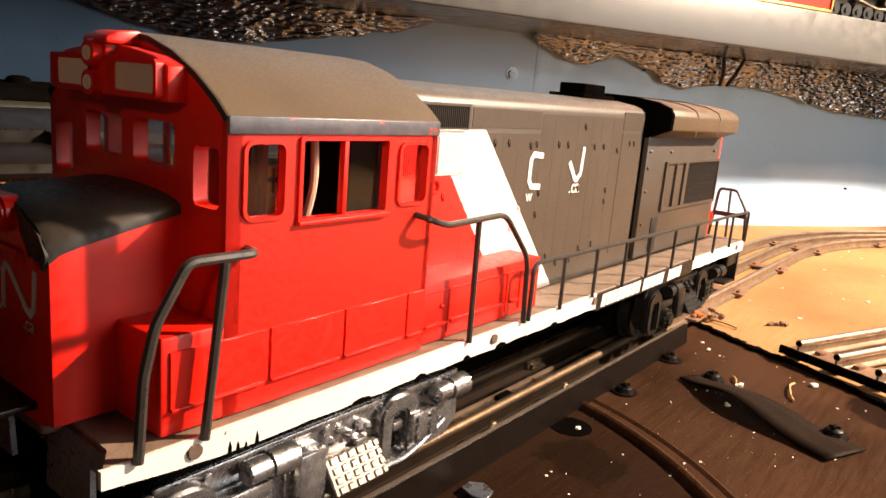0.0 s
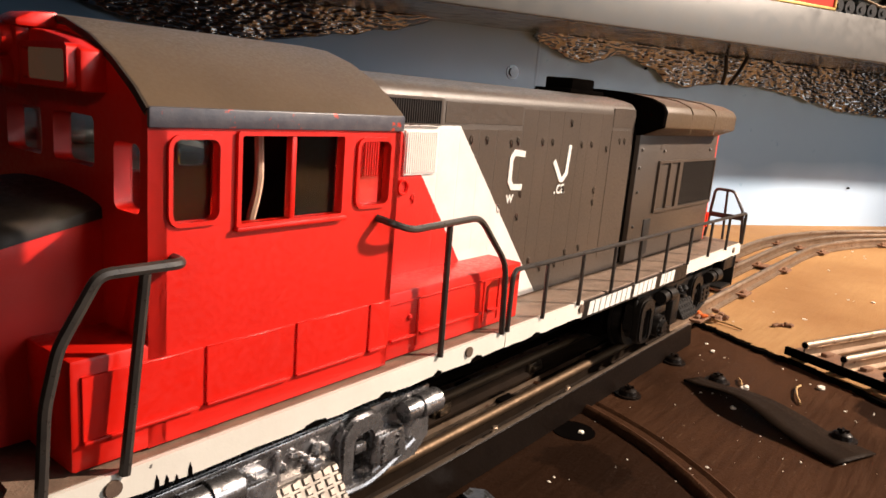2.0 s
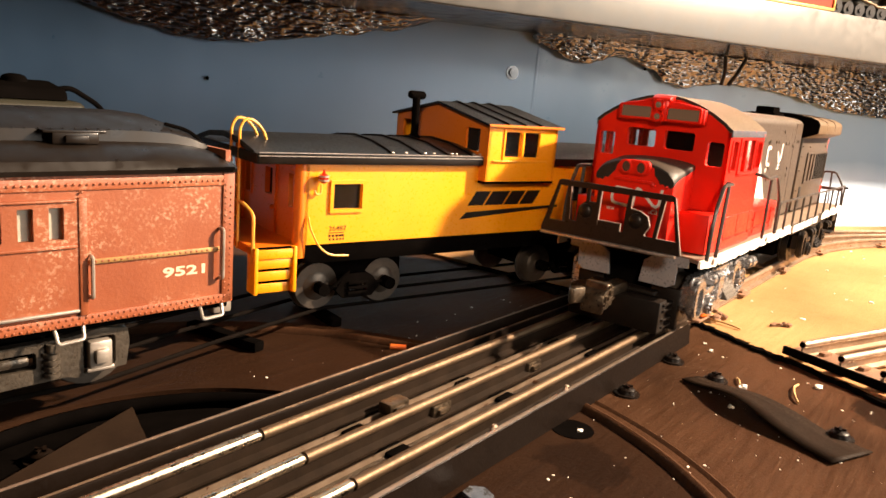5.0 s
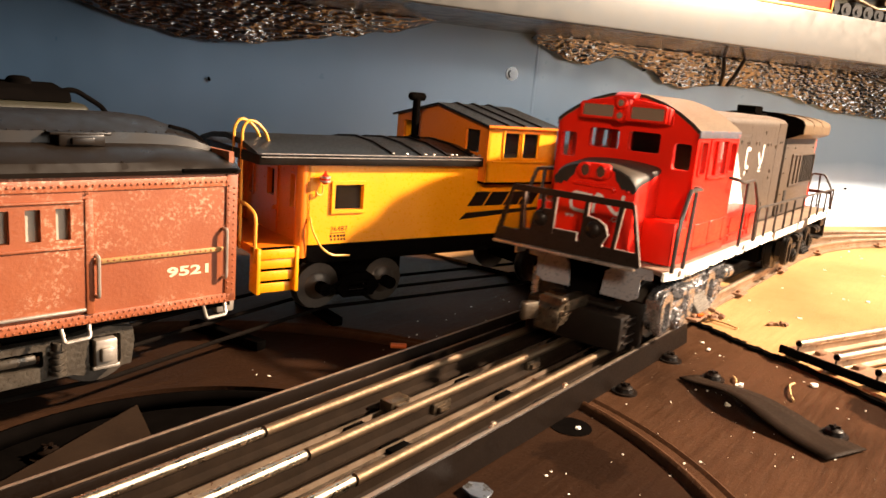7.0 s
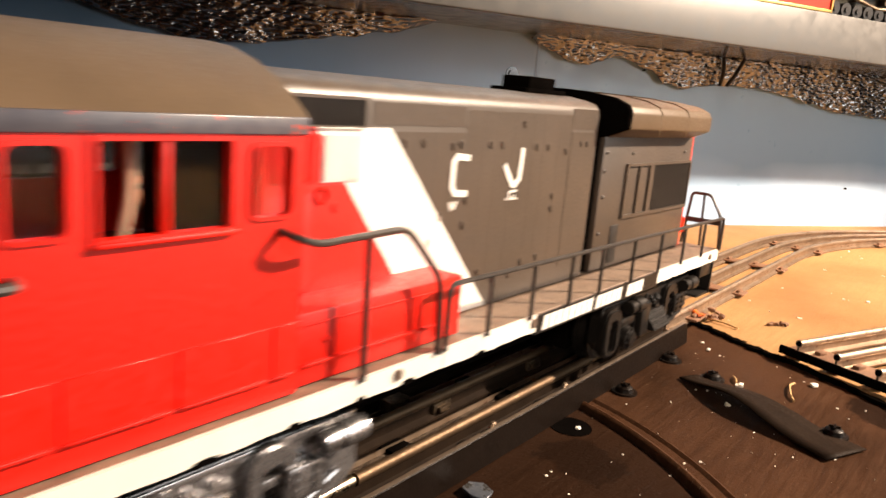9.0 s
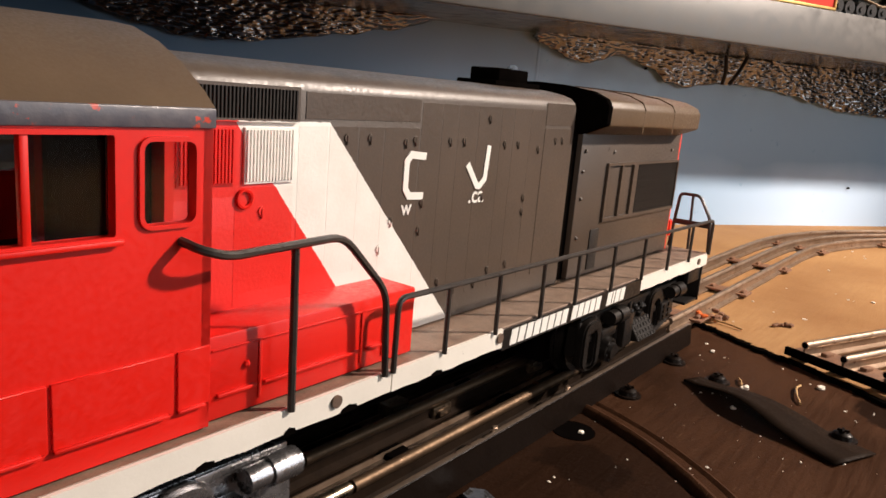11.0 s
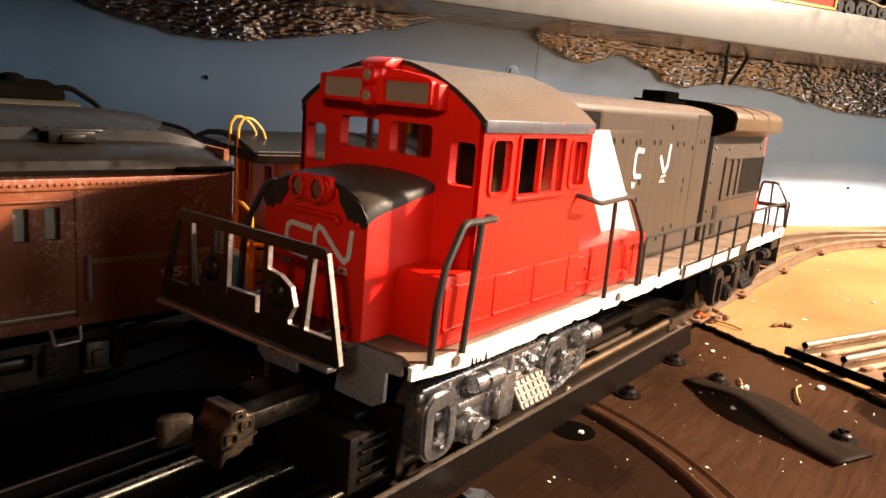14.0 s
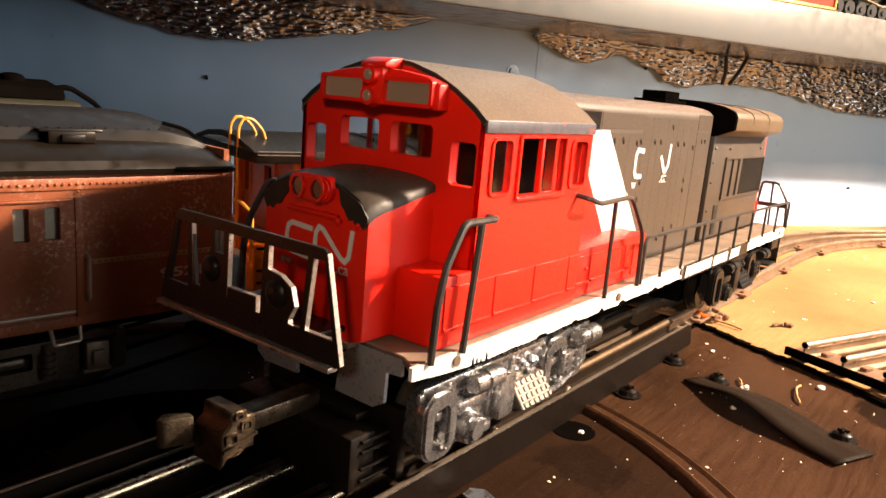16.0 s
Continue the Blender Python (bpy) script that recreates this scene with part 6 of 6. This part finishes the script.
def far_car():
    """The olive car behind, of which only the top shows."""
    thing = new("olive_car")
    thing.matrix_basis = pose(-.046, .228, 0, 0, 0, -10)
    tagged(thing, "dark olive tank-like car top behind the baggage car", "model train")
    part("body", box(B(), -.30, .095, -.020, .040, .020, .0740, .004, 3), OLIVE, thing)
    part("ledge", box(B(), -.30, .100, -.023, .043, .0600, .0640, .0010), CAR_BLACK, thing)
    bm = B()
    prism(bm, [(-.018, .074), (.038, .074), (.034, .079), (.010, .0815), (-.014, .079)], "x", -.30, .088, .0015)
    part("top", bm, UNDER_BLACK, thing)
    for x, r in ((.010, .012), (.072, .006), (-.09, .008)):
        bm = B()
        cyl(bm, (x, .004, .078), (x, .004, .0812 + r * .2), r, 20, r * .8)
        ball(bm, (x, .004, .0812 + r * .2), r * .8, (1, 1, .3), 12)
        part("dome", bm, UNDER_BLACK, thing)
    bm = B()
    tube(bm, bent([(.075, -.012, .075), (.090, -.010, .080), (.104, -.006, .072), (.108, -.006, .064)], .004), .0012, 8)
    part("pipe", bm, UNDER_BLACK, thing)
    for x in (-.06, .06, -.22):
        part("truck", box(B(), x - .02, x + .02, -.012, .032, 0.0, .021, .002), UNDER_BLACK, thing)
    track = new("storage_track")
    tagged(track, "three-rail storage track, near-black for the shade under standing cars", "track")
    # rails under the standing cars; the shade there is put into their black
    line = [(-.36, .1290), (-.20, .1115), (-.0090, .0922), (.0300, .0990), (.0904, .1063), (.1500, .0903), (.2500, .0640), (.2560, .0620)]
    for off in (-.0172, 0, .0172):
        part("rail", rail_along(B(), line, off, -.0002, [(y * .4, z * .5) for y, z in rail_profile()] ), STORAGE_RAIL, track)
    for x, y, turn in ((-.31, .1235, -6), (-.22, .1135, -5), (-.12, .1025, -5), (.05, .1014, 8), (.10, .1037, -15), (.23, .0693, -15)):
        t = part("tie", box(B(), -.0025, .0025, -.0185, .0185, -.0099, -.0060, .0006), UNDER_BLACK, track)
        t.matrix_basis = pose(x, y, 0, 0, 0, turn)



caboose()
baggage_car()
far_car()


# ---- small things on the table ----
def disc_ring():
    """The round rim of the table's turning pit."""
    bm = B()
    c = Vector((-.026, .0087, 0))
    for r0, r1, z in ((.1315, .1350, .0022), (.1405, .1418, .0008)):
        n = 120
        rings = []
        for k in range(n):
            a = 2 * math.pi * k / n
            rings.append([bm.verts.new((c.x + r * math.cos(a), c.y + r * math.sin(a), -.0100 + h)) for r, h in ((r0 - .0010, -.0002), (r0 + .0002, z * .75), ((r0 + r1) / 2, z), (r1 - .0002, z * .7), (r1 + .0012, -.0002))])
        for k in range(n):
            a, b = rings[k], rings[(k + 1) % n]
            for j in range(4):
                bm.faces.new((a[j], b[j], b[j + 1], a[j + 1]))
    bmesh.ops.recalc_face_normals(bm, faces=bm.faces[:])
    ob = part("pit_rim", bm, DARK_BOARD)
    tagged(ob, "low round rim pressed in the dark board", "rim", kind="structure")


def bolt(x, y, r=.0042, z=-.0100):
    thing = new("bolt")
    thing.matrix_basis = pose(x, y, z, 0, 0, random.uniform(0, 90))
    tagged(thing, "dusty pan-head bolt with washer in the dark board", "bolt", "bolts in the board")
    part("washer", cyl(B(), (0, 0, -.0006), (0, 0, .0007), r * 1.35, 24, r * 1.3), TRAY_BLACK, thing)
    bm = B()
    cyl(bm, (0, 0, .0007), (0, 0, .0018), r * .95, 22, r * .85)
    ball(bm, (0, 0, .0018), r * .85, (1, 1, .38), 14)
    for a in (0, 90):
        m = Matrix.Rotation(radians(a), 4, "Z")
        vs = bmesh.ops.create_cube(bm, size=1)["verts"]
        for v in vs:
            v.co = m @ Vector((v.co.x * r * 1.0, v.co.y * r * .2, .0033 + v.co.z * .0006))
    part("head", bm, TRAY_BLACK, thing)


def strip():
    """A curled flat strip of black plastic, arched in the middle."""
    bm = B()
    a, b = Vector((.1600, -.0440)), Vector((.1330, -.1050))
    d = (b - a).normalized()
    n = Vector((-d.y, d.x))
    rows = []
    for i in range(33):
        f = i / 32
        h = .0042 * math.sin(math.pi * min(1, f * 1.15)) ** 2 * (1 - .35 * f) + .0006
        p = a + (b - a) * f
        w = .0046 + .0058 * min(1, f * 1.6)
        t = -.0012 * math.sin(math.pi * f)
        rows.append([bm.verts.new((p.x + n.x * s * w, p.y + n.y * s * w, -.0100 + h + s * t)) for s in (-1, -.33, .33, 1)])
    for p, q in zip(rows, rows[1:]):
        for j in range(3):
            bm.faces.new((p[j], p[j + 1], q[j + 1], q[j]))
    ob = part("plastic_strip", bm, TAPE, None, "", 180)
    mod = ob.modifiers.new("thick", "SOLIDIFY")
    mod.thickness = .0005
    tagged(ob, "arched black plastic strip held by a bolt", "strip")


def pebble(bm, c, r):
    vs = bmesh.ops.create_icosphere(bm, subdivisions=1, radius=r)["verts"]
    k = [random.uniform(.6, 1.4) for _ in range(3)]
    for v in vs:
        v.co = Vector(c) + Vector((v.co.x * k[0], v.co.y * k[1], v.co.z * k[2] * .6)) * random.uniform(.8, 1.2)


def crumbs():
    for x, y, r in ((.1674, -.0622, .0017), (.1928, -.0835, .0016), (.2020, -.0385, .0013), (.1440, -.0640, .0012), (.2100, -.0330, .0008), (.0850, -.0350, .0009)):
        bm = B()
        pebble(bm, (0, 0, r * .5), r)
        pebble(bm, (r * .7, r * .3, r * .4), r * .7)
        ob = part("crumb", bm, CRUMB)
        ob.matrix_basis = pose(x, y, -.0100, 0, 0, random.uniform(0, 360))
        tagged(ob, "small white crumb on the dark board", "crumb", "crumbs")
    bm = B()
    for _ in range(420):
        x, y = random.uniform(-.06, .23), random.uniform(-.14, .07)
        if -.031 < y < .034 or x > .205 or (y > 0 and math.hypot(x + .026, y - .0087) < .076):
            continue
        pebble(bm, (x, y, -.0099), random.choice((.00012, .00018, .00022, .0003, .0005)))
    ob = part("dust_specks", bm, CRUMB)
    tagged(ob, "pale dust specks strewn over the board", "dust", kind="stuff")
    bm = B()
    for _ in range(60):
        pebble(bm, (random.uniform(.24, .6), random.uniform(-.2, -.02), -.0081), random.choice((.0003, .0005, .0008, .0012)))
    ob = part("plywood_specks", bm, CRUMB)
    tagged(ob, "pale specks strewn over the plywood", "dust", kind="stuff")
    bm = B()
    for k in range(5):
        pebble(bm, (k * .0022, random.uniform(-.0012, .0012), .0008), .0016)
    ob = part("wood_chip", bm, RUST)
    ob.matrix_basis = pose(.2620, -.0490, -.0079, 0, 0, -40)
    tagged(ob, "small dark wood chip on the plywood", "wood chip")
    for pts, r in (([(.1890, -.0770, -.0095), (.1830, -.0765, -.0088), (.1730, -.0790, -.0086), (.1680, -.0815, -.0094)], .00045), ([(.1760, -.0570, -.0094), (.1720, -.0590, -.0086), (.1690, -.0602, -.0094)], .0004), ([(.2440, -.0220, -.0074), (.2420, -.0320, -.0068), (.2400, -.0400, -.0074)], .0005)):
        ob = part("straw", tube(B(), bent(pts, .004, 5), r, 7), STRAW)
        tagged(ob, "thin bent tan straw on the board", "straw", "straws")
    # frayed end beside the bridge
    bm = B()
    for k in range(10):
        pebble(bm, (random.uniform(-.006, .008), random.uniform(-.004, .004), random.uniform(.001, .004)), random.uniform(.0012, .0024))
    ob = part("splintered_clump", bm, RUST)
    ob.matrix_basis = pose(.2450, -.0235, -.0082)
    tagged(ob, "rusty splintered clump at the plywood edge", "splinter")
    bm = B()
    for k in range(5):
        pebble(bm, (random.uniform(-.003, .003), random.uniform(-.002, .002), random.uniform(.002, .005)), .0017)
    ob = part("red_wire_end", bm, ORANGE_TUBE)
    ob.matrix_basis = pose(.2385, -.0205, -.0079)
    tagged(ob, "orange-red frayed wire end by the bridge", "wire")
    # orange sleeve
    bm = B()
    tube(bm, [(-.0032, 0, .0011), (.0032, 0, .0011)], .0011, 12)
    ob = part("orange_sleeve", bm, ORANGE_TUBE)
    ob.matrix_basis = pose(.0956, .0514, -.0100, 0, 0, -50)
    tagged(ob, "short orange wire sleeve lying on the board", "sleeve")


def scrap():
    """A curled bit of bare metal under the bridge's side."""
    bm = B()
    prism(bm, [(-.0040, -.0034), (.0020, -.0040), (.0040, -.0008), (.0026, .0030), (-.0012, .0040), (-.0036, .0008)], "z", 0, .0008, .0002, 1)
    for v in bm.verts:
        v.co.z += 14 * v.co.x * v.co.x + .10 * (v.co.y + .005)
    ob = part("metal_scrap", bm, SCRAP_BLUE)
    ob.matrix_basis = pose(.0292, -.0345, -.0099, 0, 0, 20)
    tagged(ob, "curled blue-grey metal scrap on the dark board", "scrap")


def corner_plate():
    """A folded black plate beside the bridge."""
    bm = B()
    pts = [(-.0079, .0659), (-.0141, .0470), (-.1200, .0330), (-.1200, .0360), (-.0526, .0468)]
    lo = [bm.verts.new((x, y, -.0165)) for x, y in pts]
    hi = [bm.verts.new((x, y, h)) for (x, y), h in zip(pts, (-.0078, -.0095, -.0090, -.0065, -.0070))]
    bm.faces.new(hi)
    bm.faces.new(lo[::-1])
    for k in range(5):
        j = (k + 1) % 5
        bm.faces.new((lo[k], lo[j], hi[j], hi[k]))
    bmesh.ops.recalc_face_normals(bm, faces=bm.faces[:])
    ob = part("folded_plate", bm, TAPE)
    tagged(ob, "folded black plate lying beside the bridge", "plate")


disc_ring()
for x, y in ((.1746, -.0313), (.1669, -.0515), (.1480, -.0985), (.1262, -.0324)):
    bolt(x, y, .0036)
bolt(-.0335, .0675, .0036, -.0163)
strip()
crumbs()
corner_plate()
scrap()
# black disc laid on the board for the shade inside a hole
hole = part("knot_hole", cyl(B(), (0, 0, -.0012), (0, 0, .0002), .0068, 28), UNDER_BLACK)
hole.matrix_basis = pose(.0848, -.0325, -.0100)
tagged(hole, "black disc for the shaded round hole beside the bridge", "hole", kind="structure")


# ---- what moves ----
LOCO_ROWS = [(0.0, -.0680, .0004, -.2), (0.5, -.0680, .0004, -.2), (1.0, -.0783, .0003, -.2), (1.3, -.0795, .0002, -.15), (2.15, -.0795, .0002, -.15),
             (2.5, -.0723, -.0002, -.15), (3.0, -.0265, -.0006, -.15), (3.5, .0577, -.0020, .15), (4.0, .1381, -.0032, .45), (4.2, .1560, -.0036, .55), (4.6, .1720, -.0039, .6),
             (5.2, .1755, -.0039, .62), (5.9, .1758, -.0039, .62), (6.3, .1742, -.0039, .62), (6.5, .1708, -.0038, .6), (7.0, .1402, -.0037, .5),
             (7.5, .1004, -.0032, .3), (8.0, .0364, -.0022, .08), (8.5, -.0300, -.0005, -.2), (9.0, -.1049, .0004, -.1), (9.25, -.1200, .0003, .05), (9.5, -.1221, .0003, .1),
             (12.1, -.1221, .0003, .1), (12.5, -.1183, .0001, .1), (13.0, -.0759, .0000, -.1), (13.5, -.0067, -.0009, 0), (13.8, 0, -.0016, .08), (16.0, 0, -.0018, .09)]


def rolled(t):
    """How far along the track the locomotive is at t seconds, eased between the rows."""
    for a, b in zip(LOCO_ROWS, LOCO_ROWS[1:]):
        if t <= b[0]:
            f = (t - a[0]) / (b[0] - a[0])
            return a[1] + (b[1] - a[1]) * f
    return LOCO_ROWS[-1][1]


def motions():
    walk(LOCO, [(t, pose(x, y, 0, 0, 0, a)) for t, x, y, a in LOCO_ROWS])
    for wheels in [o for o in LOCO.children_recursive if o.name.startswith("wheelset")]:
        at, r = wheels.location.copy(), wheels.location.z
        rows = [(k / 15, pose(at.x, at.y, at.z, 0, math.degrees(rolled(k / 15) / r), 0)) for k in range(241)]
        walk(wheels, rows)


motions()
